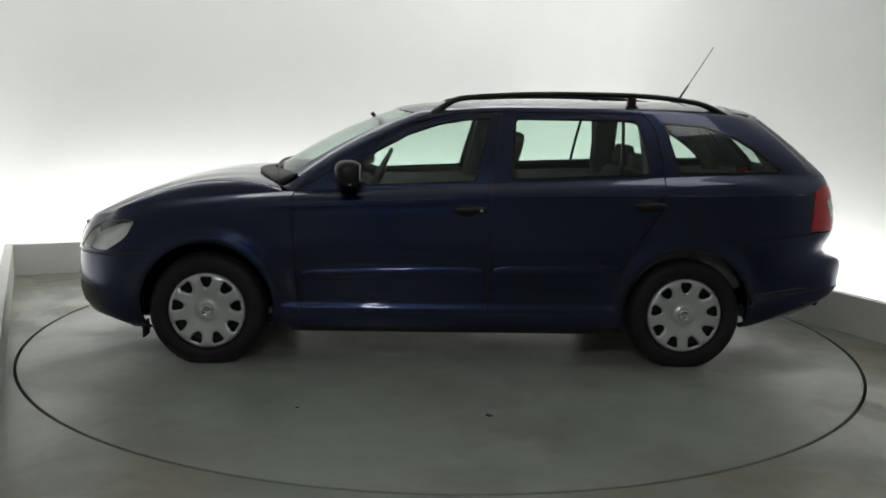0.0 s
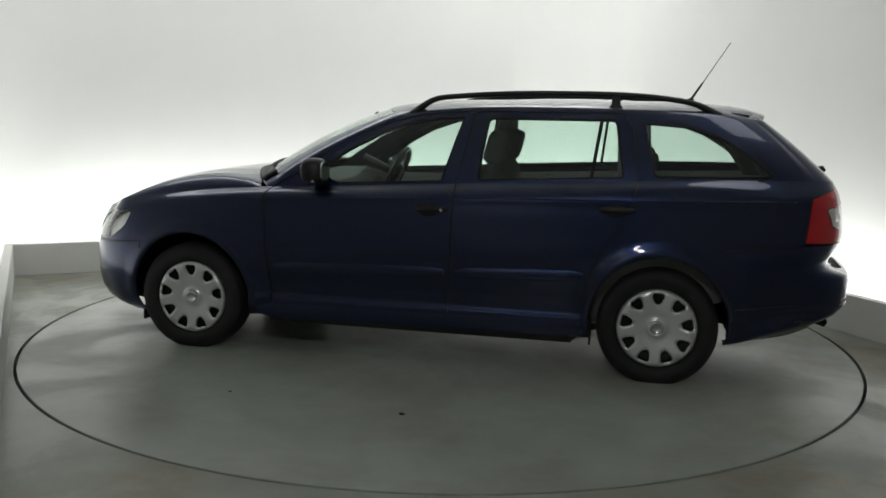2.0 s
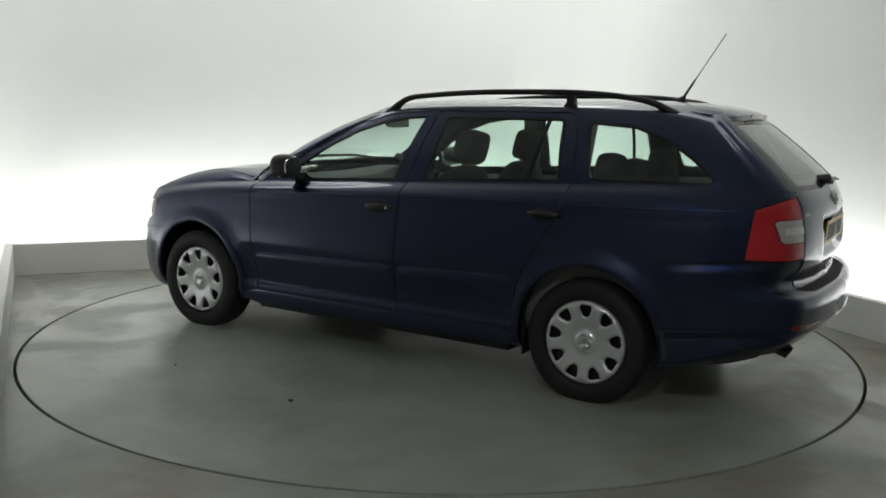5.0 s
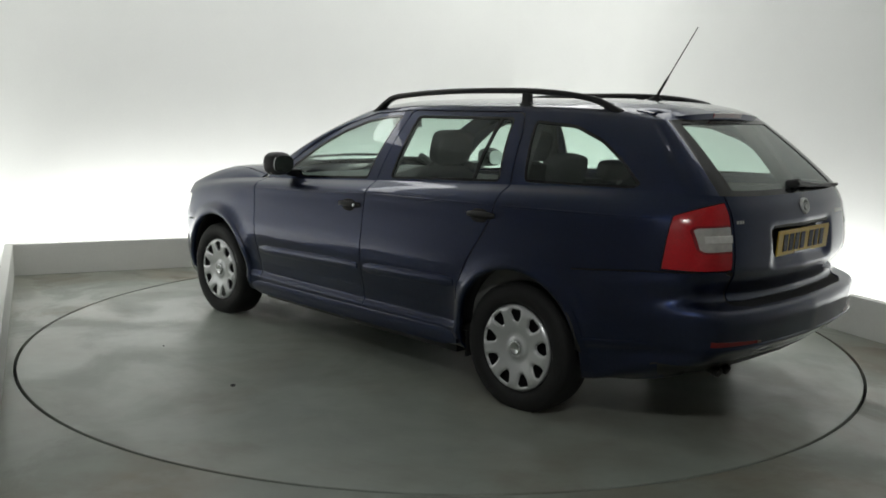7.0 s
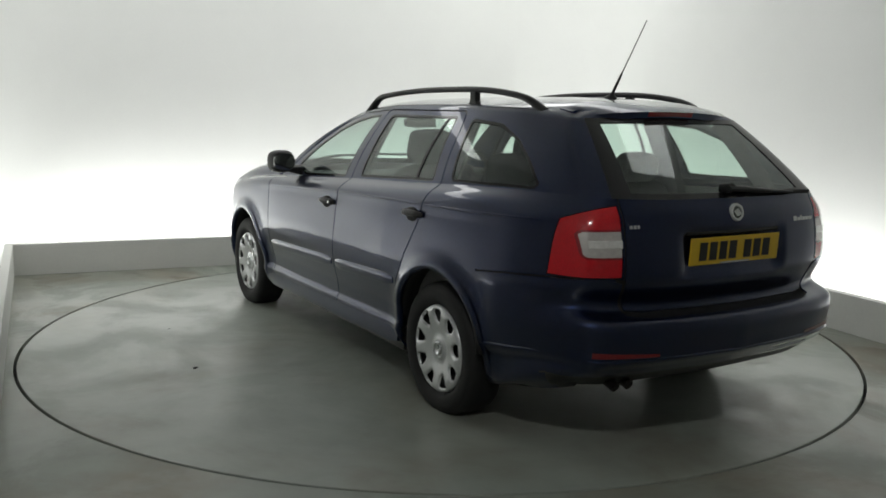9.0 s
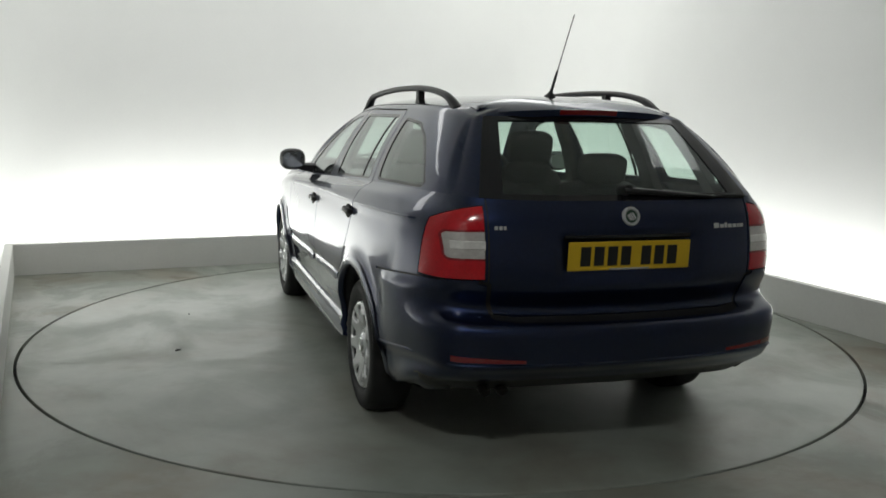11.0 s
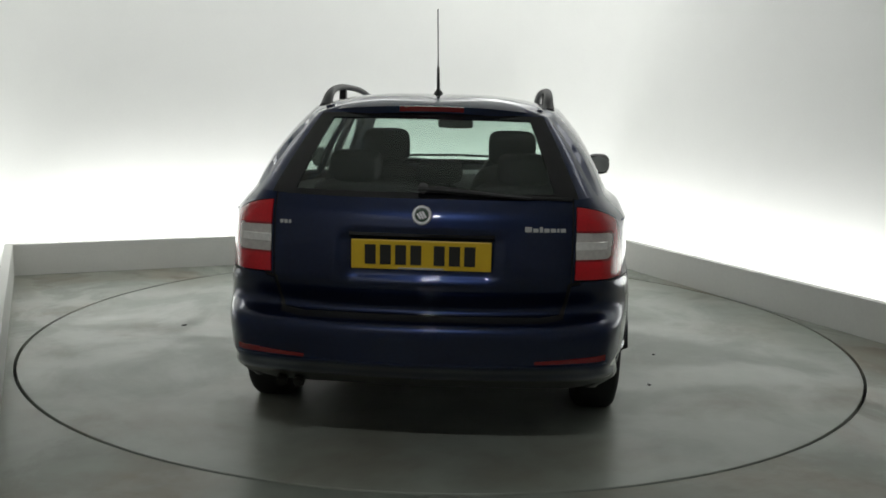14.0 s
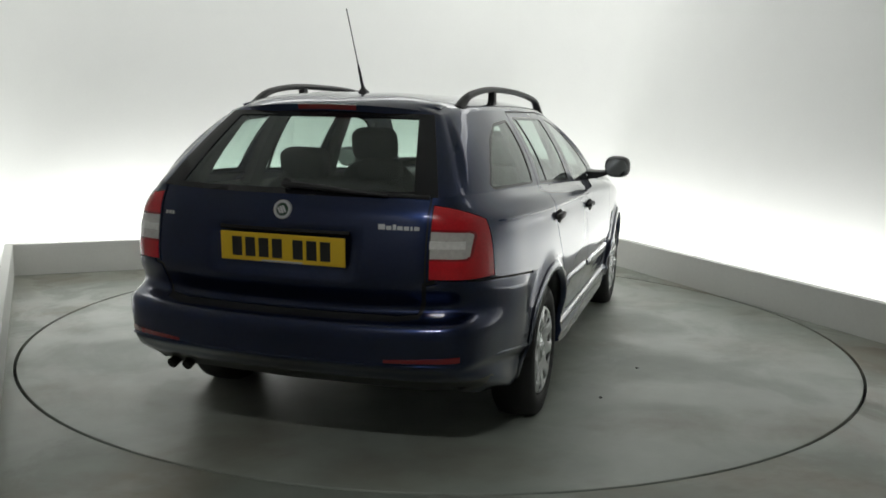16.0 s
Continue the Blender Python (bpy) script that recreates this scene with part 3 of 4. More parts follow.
def panel(name, faces, mirror, m, parent, label="", sink=0.0):
    """A sheet taken from the skin, with its smooth normals and an inward flange (two sheets for glass)."""
    nb = bmesh.new()
    nl = nb.verts.layers.float_vector.new("smooth")
    clear = m in (GLASS, LENS)
    depth = sink + (0.003 if clear else 0.006 if name == "seam" else 0.0)
    for flip in mirror:
        for layer in ((0, 1) if clear else (0,)):
            vm = {}
            for f in faces:
                vs = []
                for v in f.verts:
                    if v not in vm:
                        n = v.normal.copy()
                        co = v.co.copy()
                        if abs(co.y) < 0.002:
                            n.y = co.y = 0
                            n.normalize()
                        co -= n * (depth + 0.004 * layer)
                        if flip:
                            co.y, n.y = -co.y, -n.y
                        vm[v] = nb.verts.new(co)
                        vm[v][nl] = -n if layer else n
                    vs.append(vm[v])
                if len(set(vs)) > 2:
                    try:
                        nb.faces.new(vs[::-1] if flip != bool(layer) else vs)
                    except ValueError:
                        pass
    bmesh.ops.remove_doubles(nb, verts=nb.verts, dist=0.0004)
    if not clear:
        for e in [e for e in nb.edges if len(e.link_faces) == 1]:
            f = e.link_faces[0]
            a, b = e.verts
            if not any(l.vert is a and l.link_loop_next.vert is b for l in f.loops):
                a, b = b, a
            n = f.normal if f.normal.length else Vector(a[nl])
            na, nbm = Vector(a[nl]), Vector(b[nl])
            side = (b.co - a.co).cross(na)
            side = side.normalized() if side.length > 1e-7 else na
            q = [nb.verts.new(p) for p in (b.co, a.co, a.co - na * 0.010, b.co - nbm * 0.010)]
            for v in q:
                v[nl] = side
            nb.faces.new(q)
    normals = [Vector(v[nl]).normalized()[:] for v in nb.verts]
    nb.verts.index_update()
    ob = new(name, mesh_of(name, nb, m))
    ob.data.normals_split_custom_set_from_vertices(normals)
    ob.parent = parent
    if clear:
        ob.visible_shadow = False
    if label:
        tagged(ob, label)
    return ob


def build_car():
    car = new("estate_car")
    tagged(car, "dark navy blue estate car with roof rails, standing on the turntable", "car")
    bm, zone, col, lev = make_skin()
    SKIN.append(BVHTree.FromBMesh(bm))

    def side(f):
        return f[zone] in (0, 2) and f.calc_center_median().y > 0.5

    def low_side(f):
        return f[zone] == 0 and f.calc_center_median().y > 0.5

    def rear(f):
        return f[zone] == 0 and f.calc_center_median().x < -1.95

    def front(f):
        return f[zone] == 0 and f.calc_center_median().x > 1.55

    G = 0.0035
    for poly in (WIN_F, WIN_R, WIN_Q):
        cut_line(bm, poly, True, lambda f: f[zone] == 2 and 2.9 < f[col] < 10.2)
        cut_line(bm, offset_line(poly, 0.011 if area(poly) > 0 else -0.011, True), True, lambda f: f[zone] == 2 and 2.9 < f[col] < 10.2)
    for d in (-0.009, 0.009):
        cut_line(bm, offset_line(BAR, d), False, lambda f: f[zone] == 2 and 4 < f[col] < 9)
    for poly in (DOOR_F, DOOR_R):
        for d in (-G, G):
            cut_line(bm, offset_line(poly, d, True), True, side)
    for s in (1, -1):
        cut_line(bm, ARCH[s], True, low_side)
    for d in (-G, G):
        cut_line(bm, offset_line(BUMP_SIDE, d), False, lambda f: low_side(f) and f.calc_center_median().x < -1.5)
        cut_line(bm, offset_line(BUMP_REAR, 2.3 * d), False, rear, 0)
        cut_line(bm, offset_line(SILL, d), False, low_side)
        cut_line(bm, offset_line(NOSE_SIDE, d), False, front)
        cut(bm, (1.60 + d, 0, 0), (1, 0, 0), lambda f: front(f) and 1.5 < f.calc_center_median().x < 1.75)
    cut_line(bm, HEADLAMP, True, front)
    # tail lamp: a region between planes
    lamp = [((0, 0.574, 0), (0, -1, 0)), ((0, 0, 0.757), (0, 0, -1)), ((-2.15, 0, 1.030), (0.41, 0, 1)), ((-1.995, 0, 0.85), (1, 0, 0.10))]
    lamp2 = [((0, 0.570, 0), (0, -1, 0)), ((0, 0, 0.752), (0, 0, -1)), ((-2.15, 0, 1.034), (0.41, 0, 1)), ((-1.990, 0, 0.85), (1, 0, 0.10))]
    lens = rounded([(0.50, 0.834), (0.708, 0.834), (0.716, 0.928), (0.50, 0.934)], 0.020, 5)
    cut_line(bm, lens, True, lambda f: f[zone] == 0 and f.calc_center_median().x < -1.9 and f.calc_center_median().y > 0.5, 0, 0.02)
    bezel = offset_line(lens, 0.008 if area(lens) < 0 else -0.008, True)
    cut_line(bm, bezel, True, lambda f: f[zone] == 0 and f.calc_center_median().x < -1.9 and f.calc_center_median().y > 0.5, 0, 0.02)
    for co, no in lamp + lamp2:
        cut(bm, co, no, lambda f: f[zone] in (0, 2) and f.calc_center_median().x < -1.85 and f.calc_center_median().y > 0.45)

    def within(c, planes):
        return all((c - Vector(co)).dot(Vector(no)) < 0 for co, no in planes)

    # tailgate edge and rear glass
    for y in (0.556, 0.563):
        cut(bm, (0, y, 0), (0, 1, 0), lambda f: rear(f) or (f[zone] == 0 and f.calc_center_median().x < -1.9))
    # lower edge of the painted rear bumper; below it black stands in for shade
    cut(bm, (0, 0, 0.362), (0, 0, 1), lambda f: f[zone] == 0 and f.calc_center_median().x < -1.98)
    # bonnet edges
    EDGE = [(2.10, 0.50), (1.85, 0.615), (1.5, 0.685), (1.0, 0.745)]
    for d in (-0.003, 0.003):
        cut_line(bm, offset_line(EDGE, d), False, lambda f: f[zone] == 1, 2)
    # roof ditch under the rails
    for d in (0.47, 0.485):
        cut(bm, (0, d, 0), (0, 1, 0), lambda f: f[zone] == 3)

    groups = {}
    for f in bm.faces:
        c = f.calc_center_median()
        p, z = (c.x, c.z), f[zone]
        name = None
        if z == 0:
            if c.y > 0.5 and (inside(p, ARCH[1]) or inside(p, ARCH[-1])):
                continue
            if within(c, lamp):
                name = "reversing_lamp" if inside((c.y, c.z), lens) else "lamp_rim" if inside((c.y, c.z), bezel) else "tail_lamp"
            elif within(c, lamp2):
                name = "seam"
            elif c.y > 0.4 and c.x > 1.55 and inside(p, HEADLAMP):
                name = "headlamp"
            elif c.x < -1.95 and (far_from((c.y, c.z), BUMP_REAR) < 2.3 * G) and c.z < 0.8 and c.y < 0.6:
                name = "seam"
            elif c.y > 0.55 and c.x < -1.58 and c.z < 0.77 and far_from(p, BUMP_SIDE) < G:
                name = "seam"
            elif c.x < -1.95 and 0.556 < c.y < 0.563 and c.z > 0.74:
                name = "seam"
            elif c.x > 1.6 and far_from(p, NOSE_SIDE) < G and c.y > 0.1:
                name = "seam"
            elif c.y > 0.5 and abs(c.x - 1.60) < G and c.z < 0.6:
                name = "seam"
            elif c.y > 0.5 and (far_from(p, DOOR_F, True) < G or far_from(p, DOOR_R, True) < G):
                name = "seam"
            elif c.x < -1.60 and (c.z < np.interp(c.x, [-2.12, -2.0, -1.8, -1.6], [0.75, 0.745, 0.728, 0.708]) if c.y > 0.56 else c.z < np.interp(c.y, [0, 0.45, 0.53, 0.545, 0.556], [0.603, 0.604, 0.612, 0.66, 0.74])):
                name = "bumper_foot_shade" if c.z < 0.362 and c.x < -1.98 else "rear_bumper"
            elif c.x < -2.0 and c.y < 0.56:
                name = "tailgate"
            elif c.x > 1.60 and c.z < np.interp(c.x, [1.6, 1.72, 1.83, 2.0, 2.2], [0.60, 0.585, 0.575, 0.568, 0.565]):
                name = "front_bumper"
            elif inside(p, DOOR_F):
                name = "front_door"
            elif inside(p, DOOR_R):
                name = "rear_door"
            elif abs(c.x) < 0.97 and c.z < np.interp(c.x, [-0.97, 0.96], [0.316, 0.296]):
                name = "sill"
            elif c.x > 0.3:
                name = "nose_panel" if c.x > 1.99 and c.y < 0.60 else "front_wing"
            else:
                name = "rear_quarter_panel"
        elif z == 1:
            e = np.interp(c.x, [1.0, 1.5, 1.85, 2.10], [0.745, 0.685, 0.615, 0.50])
            name = "bonnet" if c.y < e - 0.003 else ("front_wing" if c.y > e + 0.003 else "seam")
        elif z == 2:
            q = f[col]
            if q < 2.0:
                name = "windscreen" if 0.04 < f[lev] < 0.97 else "screen_surround"
            elif q > 11.0:
                name = "rear_window" if 0.09 < f[lev] < 0.92 and q > 11.32 else "rear_window_border"
            else:
                for w, poly in (("front_side_window", WIN_F), ("rear_side_window", WIN_R), ("quarter_window", WIN_Q)):
                    if inside(p, poly):
                        name = w if far_from(p, poly, True) > 0.0105 else "window_seal"
                        if w == "rear_side_window" and far_from(p, BAR) < 0.009:
                            name = "window_seal"
                if name is None:
                    if far_from(p, DOOR_F, True) < G or far_from(p, DOOR_R, True) < G:
                        name = "seam"
                    elif inside(p, DOOR_F):
                        name = "front_door"
                    elif inside(p, DOOR_R):
                        name = "rear_door"
                    elif q > 10.2:
                        name = "tailgate"
                    else:
                        name = "pillar"
        else:
            name = "roof"
        groups.setdefault(name, []).append(f)

    middle = {"rear_bumper", "bumper_foot_shade", "front_bumper", "tailgate", "bonnet", "windscreen", "rear_window", "rear_window_border", "roof", "nose_panel", "screen_surround"}
    look_of = {"headlamp": LENS, "tail_lamp": RED, "lamp_rim": REDDEEP, "reversing_lamp": LAMPWHITE, "bumper_foot_shade": BLACK, "seam": SEAL, "window_seal": GLOSSBLACK, "windscreen": GLASS, "rear_window": GLASS,
               "front_side_window": GLASS, "rear_side_window": GLASS, "quarter_window": GLASS, "screen_surround": GLOSSBLACK, "rear_window_border": GLOSSBLACK}
    label_of = {"tail_lamp": "red wraparound tail lamp", "reversing_lamp": "clear lens in the tail lamp", "bumper_foot_shade": "lower edge of the bumper, blackened in place of shade", "lamp_rim": "dark red rim round the clear lens", "headlamp": "clear headlamp lens", "windscreen": "pale green tinted windscreen",
                "rear_window": "tinted rear window", "window_seal": "black window surround"}

    bm.normal_update()
    made = {}
    for name, faces in groups.items():
        m = look_of.get(name, PAINT)
        for mirror in ((False, True),) if name in middle else ((False,), (True,)):
            made.setdefault(name, []).append(panel(name, faces, mirror, m, car, label_of.get(name, "")))
    for flip in (False, True):
        panel("lamp_reflector", groups["headlamp"], (flip,), BOWL, car, "silvered headlamp bowl", sink=0.055)
    bm.free()
    return car, made


def build_wheels(car):
    tyre_me = hub_me = back_me = cap_me = None
    for sx in (1, -1):
        for sy in (1, -1):
            wheel = new("wheel")
            wheel.parent = car
            wheel.matrix_local = pose(sx * 1.289, sy * (0.780 if sx > 0 else 0.757), 0.289) @ (Matrix.Identity(4) if sy > 0 else pose(0, 0, 0, 0, 0, 180))
            if tyre_me is None:
                bm = bmesh.new()
                lathe(bm, [(0.200, -0.09), (0.205, 0.070), (0.212, 0.086), (0.235, 0.097), (0.262, 0.098), (0.289, 0.090), (0.304, 0.072), (0.308, 0.04), (0.3085, 0.0), (0.308, -0.04), (0.304, -0.075), (0.275, -0.095), (0.200, -0.09)], 72)
                tyre_me = mesh_of("tyre", bm, RUBBER)
                hub_me, back_me, cap_me = hubcap_meshes()
            for nm, me in (("tyre", tyre_me), ("hubcap", hub_me), ("rim", back_me), ("cap_badge", cap_me)):
                o = new(nm, me)
                o.parent = wheel
                if nm == "hubcap":
                    tagged(o, "silver plastic hubcap with nine slots")
                    md = o.modifiers.new("thickness", "SOLIDIFY")
                    md.thickness, md.offset = 0.006, -1


def hubcap_meshes():
    """A dished silver cover with nine slots, facing +y."""
    def depth(r):
        return float(np.interp(r, [0, 0.045, 0.06, 0.13, 0.175, 0.2, 0.212], [0.083, 0.083, 0.072, 0.090, 0.099, 0.092, 0.078]))
    bm = bmesh.new()
    sector = 2 * math.pi / 9
    rs = [0.034, 0.046, 0.05, 0.06, 0.08, 0.10, 0.115, 0.13, 0.145, 0.16, 0.175, 0.188, 0.198, 0.206, 0.212]
    na = 12
    vs = [[bm.verts.new((r * math.sin(sector * (a / na - 0.5)), 0, r * math.cos(sector * (a / na - 0.5)))) for a in range(na + 1)] for r in rs]
    for i in range(len(rs) - 1):
        for a in range(na):
            bm.faces.new((vs[i][a], vs[i][a + 1], vs[i + 1][a + 1], vs[i + 1][a]))
    slot = rounded([(-0.013, 0.131), (0.013, 0.131), (0.029, 0.168), (0.027, 0.187), (-0.027, 0.187), (-0.029, 0.168)], 0.014, 4)
    cut_line(bm, slot, True, lambda f: True, 1, 0.004)
    cut_line(bm, offset_line(slot, 0.006, True), True, lambda f: True, 1, 0.004)
    dead = [f for f in bm.faces if inside((f.calc_center_median().x, f.calc_center_median().z), slot)]
    bmesh.ops.delete(bm, geom=dead, context="FACES")
    for v in bm.verts:
        r = math.hypot(v.co.x, v.co.z)
        d = depth(r)
        dist = far_from((v.co.x, v.co.z), slot, True)
        v.co.y = d - (0.012 * max(0, 1 - dist / 0.007) if dist < 0.007 else 0)
    geo = bm.verts[:] + bm.edges[:] + bm.faces[:]
    for k in range(1, 9):
        d = bmesh.ops.duplicate(bm, geom=geo)["geom"]
        bmesh.ops.rotate(bm, cent=(0, 0, 0), matrix=Matrix.Rotation(sector * k, 3, "Y"), verts=[e for e in d if isinstance(e, bmesh.types.BMVert)])
    bmesh.ops.remove_doubles(bm, verts=bm.verts, dist=0.0006)
    bmesh.ops.recalc_face_normals(bm, faces=bm.faces)
    if sum(f.normal.y for f in bm.faces) < 0:
        bmesh.ops.reverse_faces(bm, faces=bm.faces)
    bmesh.ops.scale(bm, vec=(0.97, 1, 0.97), verts=bm.verts)
    hub = mesh_of("hubcap", bm, SILVER)
    bm = bmesh.new()
    lathe(bm, [(0.002, 0.03), (0.10, 0.045), (0.17, 0.05), (0.206, 0.062), (0.208, -0.05), (0.002, -0.05)], 48)
    back = mesh_of("rim", bm, BLACK)
    bm = bmesh.new()
    lathe(bm, [(0.002, 0.088), (0.022, 0.088), (0.024, 0.091), (0.030, 0.091), (0.034, 0.086), (0.036, 0.080)], 36)
    cap = mesh_of("cap_badge", bm, CHROME)
    return hub, back, cap


build_room()
table = build_table()
car, car_parts = build_car()
build_wheels(car)


def ribbon(bm, line, half_h, depth, flip=1):
    """A raised bar along points on the side of the car: x, y, z; section with rounded shoulders."""
    rings = []
    n = len(line)
    for i, (x, y, z) in enumerate(line):
        e = 1.0 if 0 < i < n - 1 else 0.55
        h, d = half_h * e, depth * e
        rings.append([(x, flip * (y - 0.012), z - h), (x, flip * (y + d * 0.6), z - h), (x, flip * (y + d), z - h * 0.7), (x, flip * (y + d), z + h * 0.55),
                      (x, flip * (y + d * 0.5), z + h), (x, flip * (y - 0.012), z + h)])
    loft(bm, rings, True, True)
    bmesh.ops.recalc_face_normals(bm, faces=bm.faces)


def pillow(bm, sx, sy, sz, m, power=3.2, nu=18, nv=10):
    """A rounded block (superellipsoid)."""
    def sp(v, e):
        return math.copysign(abs(v) ** e, v)
    e = 2 / power
    rings = []
    for i in range(1, nv):
        a = math.pi * (i / nv - 0.5)
        rings.append([m @ Vector((sx * sp(math.cos(a), e) * sp(math.cos(b), e), sy * sp(math.cos(a), e) * sp(math.sin(b), e), sz * sp(math.sin(a), e)))
                      for b in [2 * math.pi * k / nu for k in range(nu)]])
    vs = loft(bm, rings, True)
    lo, hi = bm.verts.new(m @ Vector((0, 0, -sz))), bm.verts.new(m @ Vector((0, 0, sz)))
    for k in range(nu):
        bm.faces.new((vs[0][(k + 1) % nu], vs[0][k], lo))
        bm.faces.new((vs[-1][k], vs[-1][(k + 1) % nu], hi))


def build_underside(car):
    bm = bmesh.new()
    # floor pan with bumper undersides
    rings = [[(x, -w, z), (x, w, z), (x, w, z + 0.10), (x, -w, z + 0.10)] for x, w, z in ((2.0, 0.55, 0.23), (1.70, 0.62, 0.20), (0.9, 0.62, 0.165), (0.85, 0.78, 0.165), (-0.85, 0.78, 0.165), (-0.9, 0.60, 0.18), (-1.30, 0.56, 0.30), (-1.62, 0.50, 0.42), (-2.06, 0.46, 0.43))]
    loft(bm, rings, True, True)
    part("underbody", bm, BLACK, car, smooth=False)
    for sx in (1, -1):
        for sy in (1, -1):
            bm = bmesh.new()
            arc = [math.radians(a) for a in range(-12, 193, 8)]
            r0 = 0.362
            rings = []
            for y in (0.50, 0.70, 0.80, side_y(sx * 1.289, 0.70) - 0.012):
                rings.append([(sx * 1.289 + r0 * math.cos(a), sy * (y if math.sin(a) > 0.1 else min(y, 0.76)), 0.312 + r0 * math.sin(a)) for a in arc])
            loft(bm, rings)
            hub = bm.verts.new((sx * 1.289, sy * 0.50, 0.30))
            back = [bm.verts.new(p) for p in rings[0]]
            for a, b in zip(back, back[1:]):
                bm.faces.new((hub, a, b))
            ob = part("wheel_arch_liner", bm, BLACK, car)
            md = ob.modifiers.new("thickness", "SOLIDIFY")
            md.thickness = 0.006
    for sy in (1, -1):                               # mud flaps behind the front wheels, spring arms behind
        bm = bmesh.new()
        box(bm, -0.955, -0.945, sy * 0.66, sy * 0.82, 0.17, 0.30)
        part("mud_flap", bm, RUBBER, car, smooth=False, bevel=0.004)
        bm = bmesh.new()
        box(bm, 1.655, 1.668, sy * 0.64, sy * 0.74, 0.105, 0.19)
        part("air_deflector", bm, RUBBER, car, "black flap under the front bumper", smooth=False, bevel=0.003)
    for y in (0.475, 0.545):
        bm = bmesh.new()
        tube(bm, [(-1.90, y, 0.335), (-2.10, y, 0.328), (-2.155, y, 0.312)], 0.022, 16)
        tube(bm, [(-2.152, y, 0.3135), (-2.159, y, 0.310)], 0.017, 12)
        part("exhaust_tip", bm, STEEL, car, "dark steel exhaust tip")


def build_cabin(car):
    bm = bmesh.new()
    # tub with door cards
    prof = [(0.72, 0.24), (0.755, 0.45), (0.775, 0.75), (0.775, 0.925)]
    for sy in (1, -1):
        loft(bm, [[(x, sy * y * k, (max(z, 0.50) if x < -1.5 else z) + (0.0 if z < 0.9 else max(0, -0.045 * (x - 0.3)))) for y, z in prof] for x, k in ((0.95, 0.96), (0.3, 1.0), (-1.1, 1.0), (-1.8, 0.93), (-2.05, 0.75))])
    loft(bm, [[(x, -0.74, z), (x, 0.74, z)] for x, z in ((1.0, 0.26), (-1.15, 0.28), (-1.16, 0.55), (-2.1, 0.56))])
    loft(bm, [[(-2.12, -0.6, z), (-2.12, 0.6, z)] for z in (0.56, 1.0)])
    ob = part("cabin_lining", bm, CARD, car, "grey plastic door cards and carpet", sharp=60)
    md = ob.modifiers.new("thickness", "SOLIDIFY")
    md.thickness = 0.012
    bm = bmesh.new()
    xs = [0.20, 0.0, -0.4, -0.8, -1.2, -1.5, -1.7]
    loft(bm, [[(x, y, roof_z(x, y) - 0.035) for y in (-0.45, -0.33, -0.15, 0.0001, 0.15, 0.33, 0.45)] for x in xs])
    ob = part("headliner", bm, LINER, car, "pale cloth headliner")
    md = ob.modifiers.new("thickness", "SOLIDIFY")
    md.thickness = 0.01
    bm = bmesh.new()
    rings = []
    for y in np.linspace(-0.74, 0.74, 13):
        hood = 0.05 * math.exp(-((y + 0.36) / 0.16) ** 2)
        rings.append([(1.02, y, 0.60), (1.02, y, 0.935), (0.80, y, 0.955 + hood * 0.5), (0.62, y, 0.935 + hood), (0.55, y, 0.87 + hood), (0.52, y, 0.75), (0.62, y, 0.55)])
    loft(bm, rings)
    part("dashboard", bm, CABIN, car, "dark grey dashboard")
    bm = bmesh.new()
    ring = []
    m = pose(0.42, -0.36, 0.94, 0, 65, 0)
    n = 28
    for k in range(n + 1):
        a = 2 * math.pi * k / n
        ring.append(m @ Vector((0.18 * math.cos(a), 0.18 * math.sin(a), 0)))
    tube(bm, ring, 0.015, 8)
    for a in (0.2, 2.94, 4.71):
        tube(bm, [m @ Vector((0.17 * math.cos(a), 0.17 * math.sin(a), 0)), m @ Vector((0.03 * math.cos(a), 0.03 * math.sin(a), 0.02))], 0.02, 8, 0.5)
    pillow(bm, 0.07, 0.07, 0.03, m)
    tube(bm, [m @ Vector((0, 0, 0)), m @ Vector((0, 0, 0.25))], 0.03, 8)
    part("steering_wheel", bm, BLACK, car, "black steering wheel")
    # seats
    for sy in (1, -1):
        seat = new("front_seat")
        seat.parent = car
        seat.matrix_local = pose(-0.02, sy * 0.36, 0.30)
        bm = bmesh.new()
        pillow(bm, 0.26, 0.25, 0.09, pose(0.10, 0, 0.16, 0, -6, 0))
        part("cushion", bm, FABRIC, seat)
        bm = bmesh.new()
        pillow(bm, 0.085, 0.245, 0.315, pose(-0.24, 0, 0.46, 0, -17, 0), 3.4, 24, 14)
        part("backrest", bm, FABRIC, seat)
        bm = bmesh.new()
        pillow(bm, 0.055, 0.135, 0.095, pose(-0.345, 0, 0.865, 0, -14, 0), 4.2, 24, 14)
        part("headrest", bm, FABRIC, seat)
        for d in (-0.06, 0.06):
            bm = bmesh.new()
            tube(bm, [(-0.315, d, 0.72), (-0.34, d, 0.86)], 0.007, 8)
            part("headrest_post", bm, CHROME, seat)
    bench = new("rear_bench")
    bench.parent = car
    bench.matrix_local = pose(-0.86, 0, 0.30)
    bm = bmesh.new()
    pillow(bm, 0.26, 0.66, 0.10, pose(0.05, 0, 0.18, 0, -5, 0), 5, 32)
    part("cushion", bm, FABRIC, bench)
    for y, w in ((0.26, 0.40), (-0.40, 0.26)):
        bm = bmesh.new()
        pillow(bm, 0.075, w, 0.29, pose(-0.24, y, 0.45, 0, -18, 0), 5, 28, 14)
        part("backrest", bm, FABRIC, bench)
